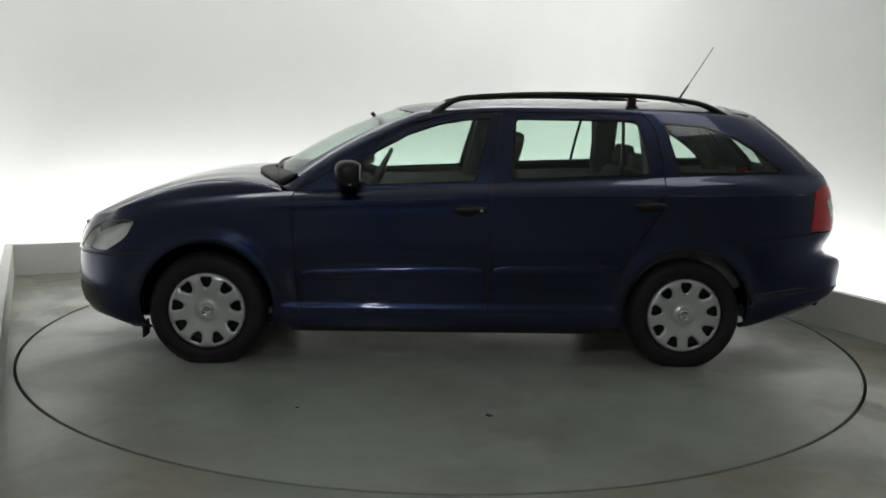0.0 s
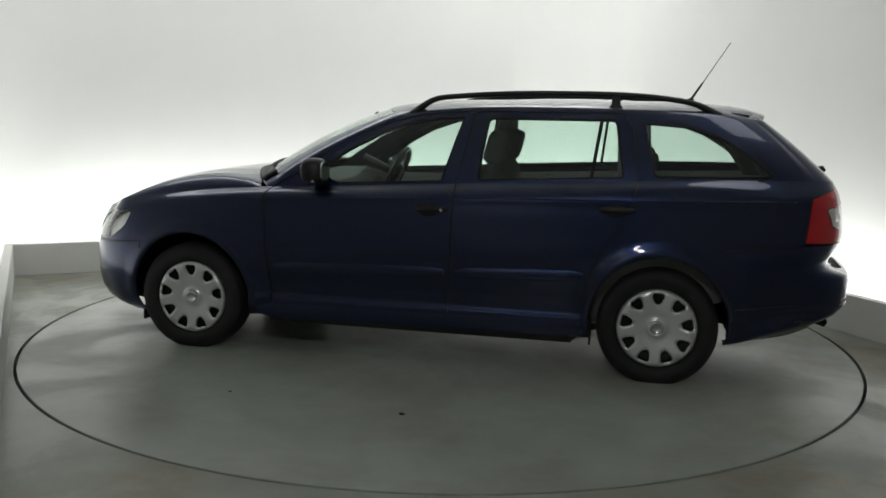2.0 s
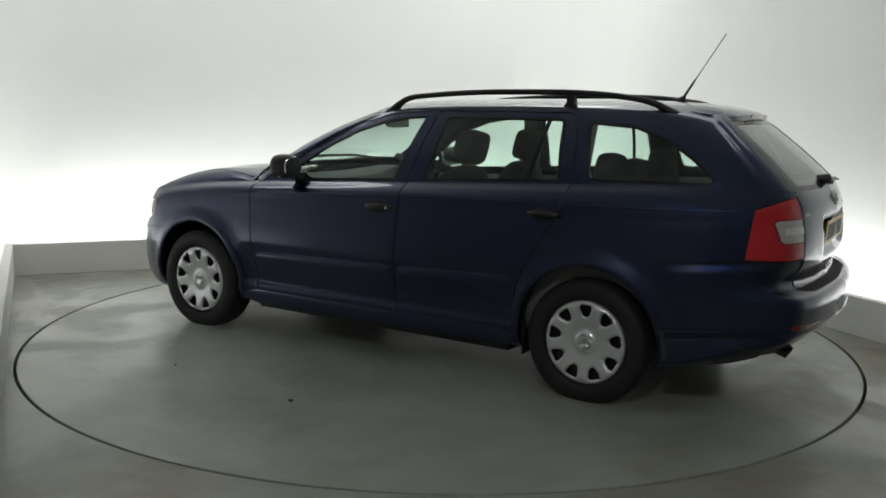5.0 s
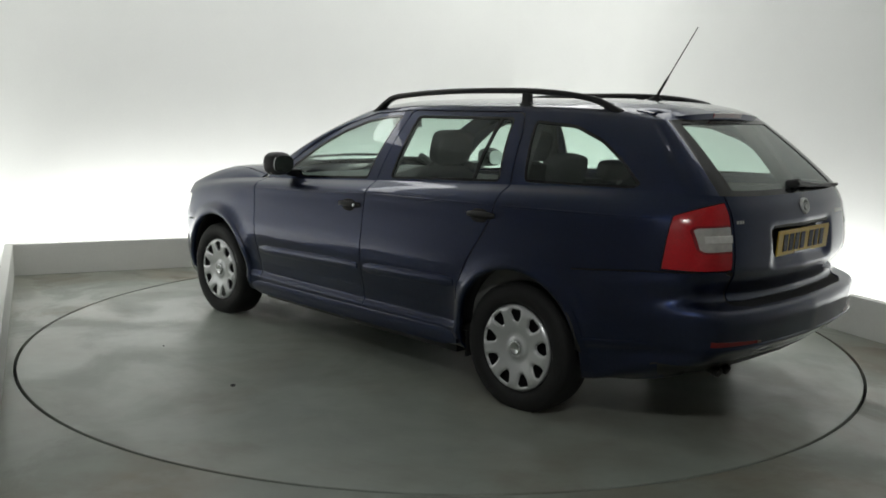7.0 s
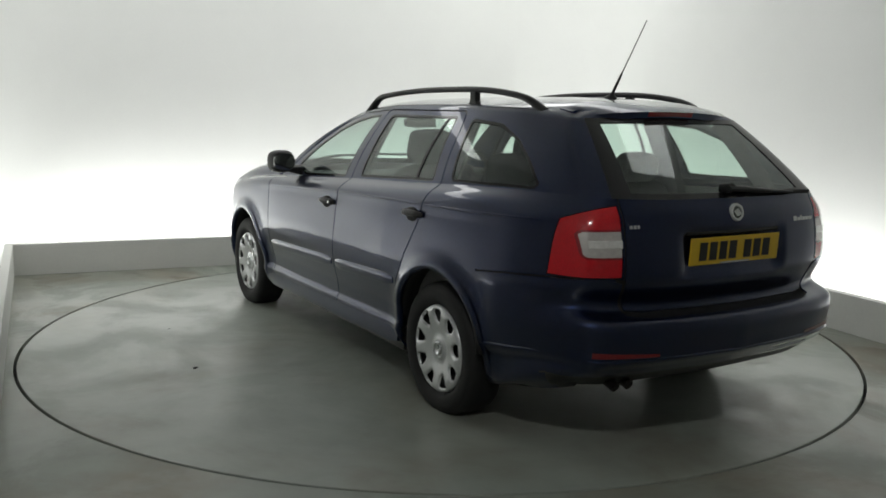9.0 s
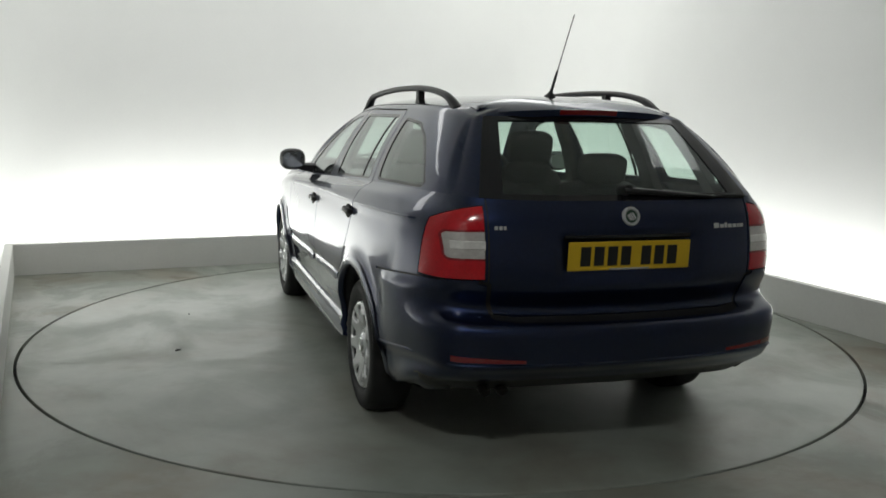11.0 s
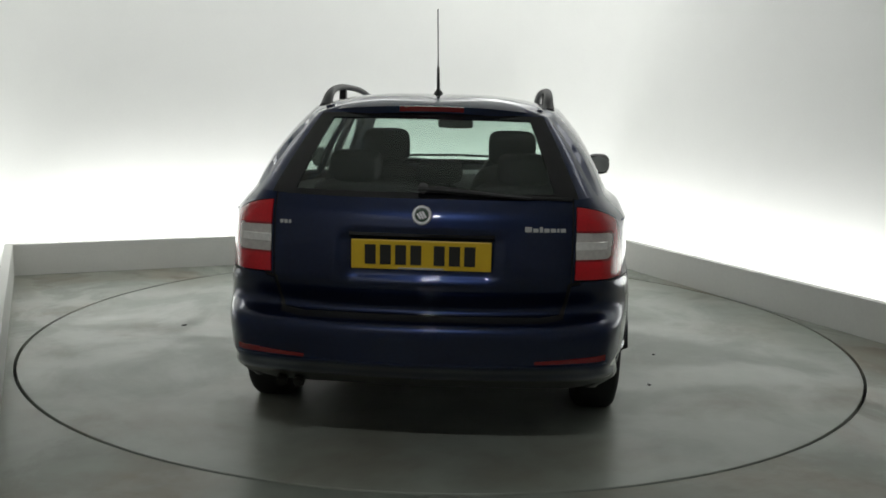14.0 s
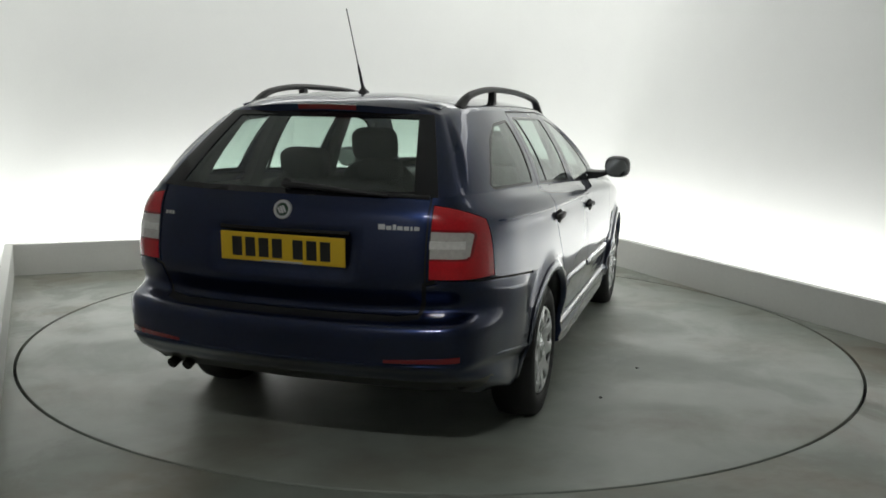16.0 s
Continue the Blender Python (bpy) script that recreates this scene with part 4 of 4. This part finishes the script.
    for y, w, h in ((0.40, 0.125, 0.075), (0.0, 0.11, 0.05), (-0.40, 0.125, 0.075)):
        bm = bmesh.new()
        pillow(bm, 0.05, w, h, pose(-0.345, y, 0.745 + h * 0.7, 0, -12, 0), 4.2, 24, 12)
        for d in (-0.05, 0.05):
            tube(bm, [(-0.315, y + d, 0.66), (-0.342, y + d, 0.80)], 0.006, 8)
        part("headrest", bm, FABRIC, bench)
    for sy in (1, -1):                               # inner pillars
        for (x0, z0), (x1, z1), w in (((-0.20, 0.92), (-0.30, 1.37), 0.06), ((-1.14, 0.95), (-1.12, 1.37), 0.085), ((-1.89, 1.00), (-1.655, 1.335), 0.06)):
            bm = bmesh.new()
            ins = 0.03 if x0 > -1.5 else 0.075
            ya, yb = side_y(x0, z0 + 0.07) - ins, side_y(x1, z1 - 0.03) - ins
            loft(bm, [[(x + a * w, sy * (y - b), z) for a, b in ((-1, 0), (1, 0), (0.7, 0.03), (-0.7, 0.03))] for x, y, z in ((x0, ya, z0), ((x0 + x1) / 2, (ya + yb) / 2 + 0.012, (z0 + z1) / 2), (x1, yb, z1))], True, True)
            part("pillar_trim", bm, CABIN, car)
    bm = bmesh.new()
    pillow(bm, 0.018, 0.118, 0.033, pose(0.40, 0, 1.285, 0, 8, 0), 3.5)
    tube(bm, [(0.41, 0, 1.29), (0.46, 0, 1.345)], 0.012, 8)
    rv = part("interior_mirror", bm, BLACK, car, "black interior mirror")
    bm = bmesh.new()
    vs = box(bm, -0.002, 0.001, -0.108, 0.108, -0.027, 0.027, pose(0.381, 0, 1.282, 0, 8, 0))
    part("mirror_glass", bm, MIRROR, rv, smooth=False)


def build_trim(car, car_parts):
    # roof rails
    for sy in (1, -1):
        path = spline([(0.10, 0.512, roof_z(0.10, 0.512) - 0.006), (-0.02, 0.510, 1.437), (-0.16, 0.507, 1.460), (-0.47, 0.503, 1.480), (-0.80, 0.502, 1.486), (-1.10, 0.500, 1.482), (-1.32, 0.496, 1.463),
                       (-1.45, 0.490, 1.436), (-1.56, 0.484, roof_z(-1.56, 0.484) - 0.006)], 42)
        bm = bmesh.new()
        n = len(path)
        tube(bm, [(p[0], sy * p[1], p[2] - 0.012) for p in path], [0.0195 + 0.012 * (abs(2 * i / (n - 1) - 1) ** 8) for i in range(n)], 12, 0.75)
        rail = part("roof_rail", bm, BLACK, car, "black roof rail", sharp=70)
        bm = bmesh.new()
        z0 = roof_z(-1.02, 0.50) - 0.008
        loft(bm, [[(-1.02 + a * w, sy * (0.500 + b * 0.016), z) for a, b in ((-1, -1), (1, -1), (1, 1), (-1, 1))] for w, z in ((0.045, z0), (0.024, z0 + 0.02), (0.022, 1.465))], True, True)
        part("rail_foot", bm, BLACK, rail, smooth=False, bevel=0.004)
    # aerial
    bm = bmesh.new()
    zb = roof_z(-1.425, 0.001)
    loft(bm, [[(-1.425 - s + a * 0.045 * k, b * 0.022 * k, zb + h) for a, b in [(math.cos(t), math.sin(t)) for t in [2 * math.pi * i / 16 for i in range(16)]]]
              for h, k, s in ((-0.006, 1, 0), (0.008, 0.9, 0), (0.018, 0.45, 0.006), (0.030, 0.28, 0.014))], True, True)
    ant = part("aerial", bm, BLACK, car, "black roof aerial on a small foot")
    bm = bmesh.new()
    a, b = Vector((-1.438, 0, zb + 0.024)), Vector((-1.637, -0.004, 1.788))
    tube(bm, [a, a.lerp(b, 0.25), a.lerp(b, 0.30)], [0.0075, 0.006, 0.0035], 8)
    tube(bm, [a.lerp(b, 0.29), a.lerp(b, 0.99), b], [0.0028, 0.0024, 0.003], 6)
    part("aerial_rod", bm, BLACK, ant)
    # spoiler over the rear window
    bm = bmesh.new()
    rings = []
    for y in np.linspace(-0.455, 0.455, 45):
        k = 1 - (abs(y) / 0.455) ** 6
        x0 = -1.63 + 0.02 * abs(y)
        z0 = roof_z(x0, y) + 0.003
        tip = -1.828 + 0.19 * y * y + 0.09 * (abs(y) / 0.455) ** 10
        zt = 1.391 - 0.11 * y * y - 0.012 * (abs(y) / 0.455) ** 10
        rings.append([(x0, y, z0), (x0 - 0.09, y, z0 + (zt - z0) * 0.35), (tip + 0.02, y, zt + 0.004), (tip, y, zt - 0.005), (tip + 0.008, y, zt - 0.032), (tip + 0.08, y, zt - 0.040), (x0, y, z0 - 0.03)])
    loft(bm, rings, True, True)
    bmesh.ops.recalc_face_normals(bm, faces=bm.faces)
    sp = part("tailgate_spoiler", bm, PAINT, car, sharp=50)
    bm = bmesh.new()
    rings = []
    for y in np.linspace(-0.13, 0.13, 9):
        tip = -1.828 + 0.19 * y * y + 0.09 * (abs(y) / 0.455) ** 10
        zt = 1.391 - 0.11 * y * y - 0.012 * (abs(y) / 0.455) ** 10
        rings.append([(tip + 0.03, y, zt - 0.004), (tip + 0.004, y, zt - 0.004), (tip - 0.004, y, zt - 0.006), (tip + 0.003, y, zt - 0.026), (tip + 0.03, y, zt - 0.028)])
    loft(bm, rings, True, True)
    bmesh.ops.recalc_face_normals(bm, faces=bm.faces)
    part("brake_lamp", bm, REDDIM, sp, "dark red high brake lamp")
    # rear wiper
    bm = bmesh.new()
    px = rear_x(0.0, 1.075)
    tube(bm, [(px + 0.02, 0.0, 1.075), (px - 0.035, 0.0, 1.088)], [0.024, 0.019], 14)
    arm = [(px - 0.025, 0.02 - 0.001, 1.083)] + [(rear_x(y, z) - 0.024, -y, z) for y, z in ((0.08, 1.078), (0.25, 1.066), (0.40, 1.056))]
    tube(bm, arm, [0.019, 0.018, 0.011, 0.007], 8, 0.7)
    wip = part("rear_wiper", bm, BLACK, car, "black rear wiper parked on the window's lower edge")
    bm = bmesh.new()
    tube(bm, [(rear_x(abs(y), z) - 0.010, -y, z) for y, z in ((0.10, 1.068), (0.25, 1.062), (0.40, 1.057), (0.555, 1.053))], 0.008, 8)
    part("wiper_blade", bm, RUBBER, wip)
    # front wipers on the cowl
    for y0, y1 in ((0.60, 0.02), (0.05, -0.52)):
        bm = bmesh.new()
        tube(bm, [(0.985 - 0.12 * y * y, y, roof_z(0.985 - 0.12 * y * y, y) + 0.012) for y in np.linspace(y0, y1, 7)], 0.009, 8)
        part("front_wiper", bm, BLACK, car)
    bm = bmesh.new()
    rings = []
    for y in np.linspace(-0.72, 0.72, 25):
        xc = 1.06 - 0.22 * (abs(y) / 0.72) ** 2.2
        rings.append([(xc + 0.06, y, roof_z(xc + 0.06, y) + 0.003), (xc + 0.03, y, roof_z(xc + 0.03, y) + 0.009), (xc - 0.02, y, roof_z(xc - 0.02, y) + 0.007)])
    loft(bm, rings)
    ob = part("cowl_grille", bm, BLACK, car)
    ob.modifiers.new("thickness", "SOLIDIFY").thickness = 0.008
    # emblem, badges, number plate
    bm = bmesh.new()
    x = rear_x(0, 0.988)
    tilt = pose(x + 0.002, 0, 0.988, 0, 12, 0) @ pose(0, 0, 0, 0, 0, 90)
    lathe(bm, [(0.002, 0.006), (0.025, 0.005), (0.027, 0.010), (0.034, 0.010), (0.037, 0.006), (0.038, -0.004)], 40)
    bmesh.ops.transform(bm, matrix=tilt, verts=bm.verts)
    emb = part("round_badge", bm, SILVER, car, "round chrome badge")
    bm = bmesh.new()
    for a, b in (((-0.016, -0.010), (-0.002, 0.014)), ((-0.006, -0.014), (0.008, 0.012)), ((0.004, -0.014), (0.017, 0.006))):
        tube(bm, [tilt @ Vector((a[0], 0.006, a[1])), tilt @ Vector((b[0], 0.006, b[1]))], 0.0042, 6)
    bmesh.ops.translate(bm, vec=(-0.003, 0, 0), verts=bm.verts)
    part("badge_relief", bm, SILVER, emb)
    bm = bmesh.new()
    lathe(bm, [(0.001, 0.0075), (0.024, 0.0065), (0.026, 0.003)], 32)
    bmesh.ops.transform(bm, matrix=tilt, verts=bm.verts)
    part("badge_field", bm, BADGE, emb, "dark green enamel field")
    for name, y0, z0, widths, h in (("small_badge", 0.538, 0.940, (0.013, 0.013, 0.010), 0.014), ("model_badge", -0.380, 0.934, (0.026, 0.020, 0.013, 0.02, 0.02, 0.009, 0.02), 0.020)):
        holder = new(name)
        holder.parent = car
        tagged(holder, "small chrome badge drawn as plain bars")
        y = y0
        for i, w in enumerate(widths):
            bm = bmesh.new()
            ym = y - w / 2
            hh = h if (name == "small_badge" or i in (0, 2)) else h * 0.72
            xx = rear_x(abs(ym), z0 + hh / 2)
            box(bm, -0.003, 0.004, -w / 2, w / 2, 0, hh, pose(xx, ym, z0, 0, 8, math.copysign(1, ym) * -9))
            part("bar", bm, SILVER, holder, smooth=False, bevel=0.001)
            y -= w + 0.004
    # handle strip over the plate, and the plate
    bm = bmesh.new()
    loft(bm, [[(rear_x(y, 0.912) - 0.002 + dx, y, z) for dx, z in ((0.02, 0.922), (-0.004, 0.920), (-0.006, 0.908), (0.0, 0.901), (0.03, 0.900))] for y in np.linspace(-0.27, 0.27, 13)], True, True)
    bmesh.ops.recalc_face_normals(bm, faces=bm.faces)
    part("tailgate_handle", bm, GLOSSBLACK, car, "black grip strip over the number plate")
    xp = rear_x(0.0, 0.84) - 0.006
    plate = new("number_plate")
    plate.parent = car
    plate.matrix_local = pose(xp, 0, 0.840, 0, -3, 0)
    tagged(plate, "yellow rear number plate with dark bars")
    bm = bmesh.new()
    box(bm, -0.004, 0.002, -0.26, 0.26, -0.0555, 0.0555)
    part("plate", bm, YELLOW, plate, smooth=False, bevel=0.003)
    y = 0.213
    for i in range(7):
        if i == 4:
            y -= 0.030
        bm = bmesh.new()
        box(bm, -0.0065, -0.003, y - 0.045, y - 0.004, -0.037, 0.037)
        part("character_bar", bm, INK, plate, smooth=False)
        y -= 0.0565
    bm = bmesh.new()
    box(bm, -0.0065, -0.003, -0.085, 0.085, -0.0535, -0.0475)
    part("maker_line", bm, SILVER, plate, smooth=False)
    for sy in (1, -1):
        # bright band inside the clear lens
        bm = bmesh.new()
        rings = []
        for y in np.linspace(0.572, 0.694, 8):
            rings.append([(rear_x(y, z) - d, sy * y, z) for z, d in ((0.866, -0.002), (0.866 + 0.004, 0.003), (0.900 - 0.004, 0.003), (0.900, -0.002))])
        loft(bm, rings, False)
        bmesh.ops.recalc_face_normals(bm, faces=bm.faces)
        part("lamp_reflector", bm, LAMPBRIGHT, car, "bright reflector band in the tail lamp")
        # bumper reflectors
        bm = bmesh.new()
        rings = []
        for y in np.linspace(0.43, 0.70, 12):
            t = (y - 0.43) / 0.27
            z = 0.455 + 0.010 * t
            h = 0.007 + 0.006 * t
            rings.append([(rear_x(y, z + e * h) - d, sy * y, z + e * h) for e, d in ((-1, -0.003), (-0.8, 0.004), (0.8, 0.004), (1, -0.003))])
        loft(bm, rings, False)
        part("bumper_reflector", bm, REDDIM, car, "dark red reflector strip")
        # handles
        for hx, hz in ((-0.09, 0.853), (-1.055, 0.890)):
            bm = bmesh.new()
            yy = side_y(hx, hz)
            # black pad on the door skin, stands in for the shaded hollow behind the handle
            pillow(bm, 0.055, 0.010, 0.034, pose(hx + 0.005, sy * yy, hz - 0.006), 2.4, 24, 10)
            cup = part("handle_cup_shade", bm, SEAL, car)
            bm = bmesh.new()
            tube(bm, [(hx + 0.080, sy * (yy + 0.000), hz), (hx + 0.065, sy * (yy + 0.012), hz), (hx + 0.03, sy * (yy + 0.017), hz + 0.002), (hx - 0.05, sy * (yy + 0.017), hz + 0.002), (hx - 0.078, sy * (yy + 0.012), hz), (hx - 0.092, sy * (yy + 0.000), hz)],
                 [0.008, 0.011, 0.012, 0.013, 0.012, 0.008], 10, 1.25)
            hd = part("door_handle", bm, BLACK, car, "black pull handle")
            if hx > -0.5:
                bm = bmesh.new()
                lathe(bm, [(0.001, 0.0), (0.008, 0.0), (0.009, -0.004)], 14)
                bmesh.ops.transform(bm, matrix=pose(hx - 0.066, sy * (yy + 0.028), hz) @ pose(0, 0, 0, 0, 0, 0 if sy > 0 else 180), verts=bm.verts)
                part("lock_barrel", bm, CHROME, hd)
        # swage line under the windows
        for xa, xb in ((0.80, -0.195), (-0.232, -1.10), (-1.165, -1.93)):
            bm = bmesh.new()
            zz = [swage_z(x) for x in np.linspace(xa, xb, 14)]
            ribbon(bm, [(x, side_y(x, z), z) for x, z in zip(np.linspace(xa, xb, 14), zz)], 0.005, 0.002, sy)
            part("swage_line", bm, PAINT, car, sharp=80)
        # rub strips
        for xa, xb in ((0.785, -0.175), (-0.232, -0.905)):
            bm = bmesh.new()
            ribbon(bm, [(x, side_y(x, float(np.interp(x, [-0.94, 0.85], [0.545, 0.492]))), float(np.interp(x, [-0.94, 0.85], [0.545, 0.492]))) for x in np.linspace(xa, xb, 14)], 0.029, 0.012, sy)
            part("rub_strip", bm, PAINT, car, "navy side rub strip")
        # sill lip
        bm = bmesh.new()
        ribbon(bm, [(x, side_y(x, float(np.interp(x, [-0.94, 0.85], [0.262, 0.248]))), float(np.interp(x, [-0.94, 0.85], [0.262, 0.248]))) for x in np.linspace(0.90, -0.92, 20)], 0.045, 0.010, sy)
        part("sill_cover", bm, PAINT, car)
        # wheel arch lips
        for sx in (1, -1):
            bm = bmesh.new()
            rings = []
            for k in range(33):
                a = math.radians(-8 + 196 * k / 32)
                row = []
                for r, d in ((0.348, -0.02), (0.348, 0.004), (0.356, 0.009), (0.372, 0.008), (0.392, 0.001)):
                    xx, zz = sx * 1.289 + r * math.cos(a), max(0.215, 0.312 + r * math.sin(a))
                    row.append((xx, sy * (side_y(sx * 1.289 + 0.37 * math.cos(a), max(0.24, 0.312 + 0.37 * math.sin(a))) + d), zz))
                rings.append(row)
            loft(bm, rings)
            bmesh.ops.recalc_face_normals(bm, faces=bm.faces)
            part("arch_lip", bm, PAINT, car, sharp=80)
        # door mirrors
        my = 0.905 if sy > 0 else 0.952
        bm = bmesh.new()
        pillow(bm, 0.072, 0.078, 0.068, pose(0.540, sy * my, 1.036, 0, 0, sy * 10), 2.8, 28, 16)
        for v in bm.verts:
            if v.co.x < 0.478:
                v.co.x = 0.478 - 0.1 * (0.478 - v.co.x)
        mir = part("door_mirror", bm, BLACK, car, "black door mirror housing", sharp=40)
        bm = bmesh.new()
        loft(bm, [[(x, sy * y, z) for x, z in ((0.50, z0), (0.585, z0 + 0.005), (0.585, z1), (0.50, z1 - 0.01))] for y, z0, z1 in ((0.75, 0.945, 1.01), (0.85, 0.965, 1.01), (0.90, 0.985, 1.015))], True, True)
        part("mirror_foot", bm, BLACK, mir, bevel=0.006)
        bm = bmesh.new()
        rim = [(0.473, sy * (my + 0.068 * math.copysign(abs(math.cos(t)) ** 0.75, math.cos(t))), 1.036 + 0.050 * math.copysign(abs(math.sin(t)) ** 0.75, math.sin(t))) for t in [2 * math.pi * k / 28 for k in range(28)]]
        loft(bm, [rim, [(x + 0.008, y, z) for x, y, z in rim]], True, True)
        part("mirror_glass", bm, MIRROR, mir, smooth=False)
        bm = bmesh.new()
        tube(bm, [(0.595, sy * (my - 0.005), 0.985), (0.570, sy * (my + 0.04), 0.984), (0.520, sy * (my + 0.06), 0.984)], 0.006, 8)
        part("mirror_repeater", bm, LAMPBRIGHT, mir, "pale strip at the mirror's lower edge")
        # headlamp bowls
        for x, y, z, r in ((1.93, 0.60, 0.655, 0.055), (1.80, 0.68, 0.685, 0.05)):
            bm = bmesh.new()
            lathe(bm, [(r, 0.03), (r * 0.95, 0.012), (r * 0.6, -0.012), (0.012, -0.02), (0.010, 0.005), (0.001, 0.008)], 24)
            bmesh.ops.transform(bm, matrix=pose(x - 0.03, sy * (y - 0.015), z, 0, 0, -60 if sy > 0 else -120), verts=bm.verts)
            part("lamp_bowl", bm, CHROME, car)
    bm = bmesh.new()
    lip = [(x, float(np.interp(x, [-1.93, -1.63], [0.440, 0.405]))) for x in np.linspace(-1.63, -1.93, 8)]
    pts = [(x, side_y(x, z), z, 0, 1) for x, z in lip]
    pts += [(rear_x(y, 0.440), y, 0.440, -0.5 - 0.5 * (y < 0.66), 1.0 if y > 0.6 else 0.0) for y in (0.70, 0.66, 0.60, 0.5, 0.4, 0.25, 0.1)]
    full = pts + [(x, -y, z, a, -b) for x, y, z, a, b in pts[::-1]]
    rings = []
    for x, y, z, a, b in full:
        n = Vector((a, b, 0)).normalized()
        rings.append([Vector((x, y, z)) + n * d + Vector((0, 0, h)) for d, h in ((-0.01, 0.008), (0.001, 0.006), (0.006, 0.001), (0.005, -0.004), (-0.02, -0.008))])
    loft(bm, rings, True, True)
    bmesh.ops.recalc_face_normals(bm, faces=bm.faces)
    part("bumper_lip", bm, PAINT, car, sharp=50)
    # grille and lower intake
    for name, zs, wy, dx in (("radiator_grille", (0.585, 0.695), 0.42, 0.006), ("lower_intake", (0.27, 0.36), 0.55, 0.006)):
        for k in range(4):
            bm = bmesh.new()
            z = zs[0] + (zs[1] - zs[0]) * (k + 0.5) / 4
            hh = (zs[1] - zs[0]) / 8 * 0.9
            pts = []
            for y in np.linspace(-wy, wy, 15):
                hit = SKIN[0].ray_cast(Vector((3, max(abs(y), 0.002), z)), Vector((-1, 0, 0)))[0]
                pts.append((hit.x, y, z))
            loft(bm, [[(x - 0.01, y, z - hh), (x + dx, y, z - hh), (x + dx, y, z + hh), (x - 0.01, y, z + hh)] for x, y, z in pts], True, True)
            part(name + "_bar", bm, BLACK, car, smooth=False)
    bm = bmesh.new()
    rim = []
    for y in np.linspace(-0.47, 0.47, 21):
        hit = SKIN[0].ray_cast(Vector((3, max(abs(y), 0.002), 0.705)), Vector((-1, 0, 0)))[0]
        rim.append((hit.x + 0.004, y, 0.705))
    tube(bm, rim, 0.010, 8)
    part("grille_trim", bm, CHROME, car, "chrome strip over the grille")
    # black panel over each lower corner of the front bumper
    for sy in (1, -1):
        bm = bmesh.new()
        rings = []
        for y in np.linspace(0.56, 0.745, 8):
            row = []
            for z, d in ((0.268, -0.004), (0.275, 0.004), (0.33, 0.004), (0.396, 0.004), (0.402, -0.004)):
                hit = SKIN[0].ray_cast(Vector((3, y, z)), Vector((-1, 0, 0)))[0]
                row.append((hit.x + d, sy * y, z))
            rings.append(row)
        loft(bm, rings)
        part("bumper_corner_panel", bm, BLACK, car)


build_underside(car)
build_cabin(car)
build_trim(car, car_parts)


def motions():
    c, s = CAR_OFF
    walk(table, [(t, pose(0, 0, 0, 0, 0, a)) for t, a in TURN])
    walk(car, [(t, pose(c * math.cos(radians(a)) - s * math.sin(radians(a)), c * math.sin(radians(a)) + s * math.cos(radians(a)), 0, 0, 0, a)) for t, a in TURN])


motions()
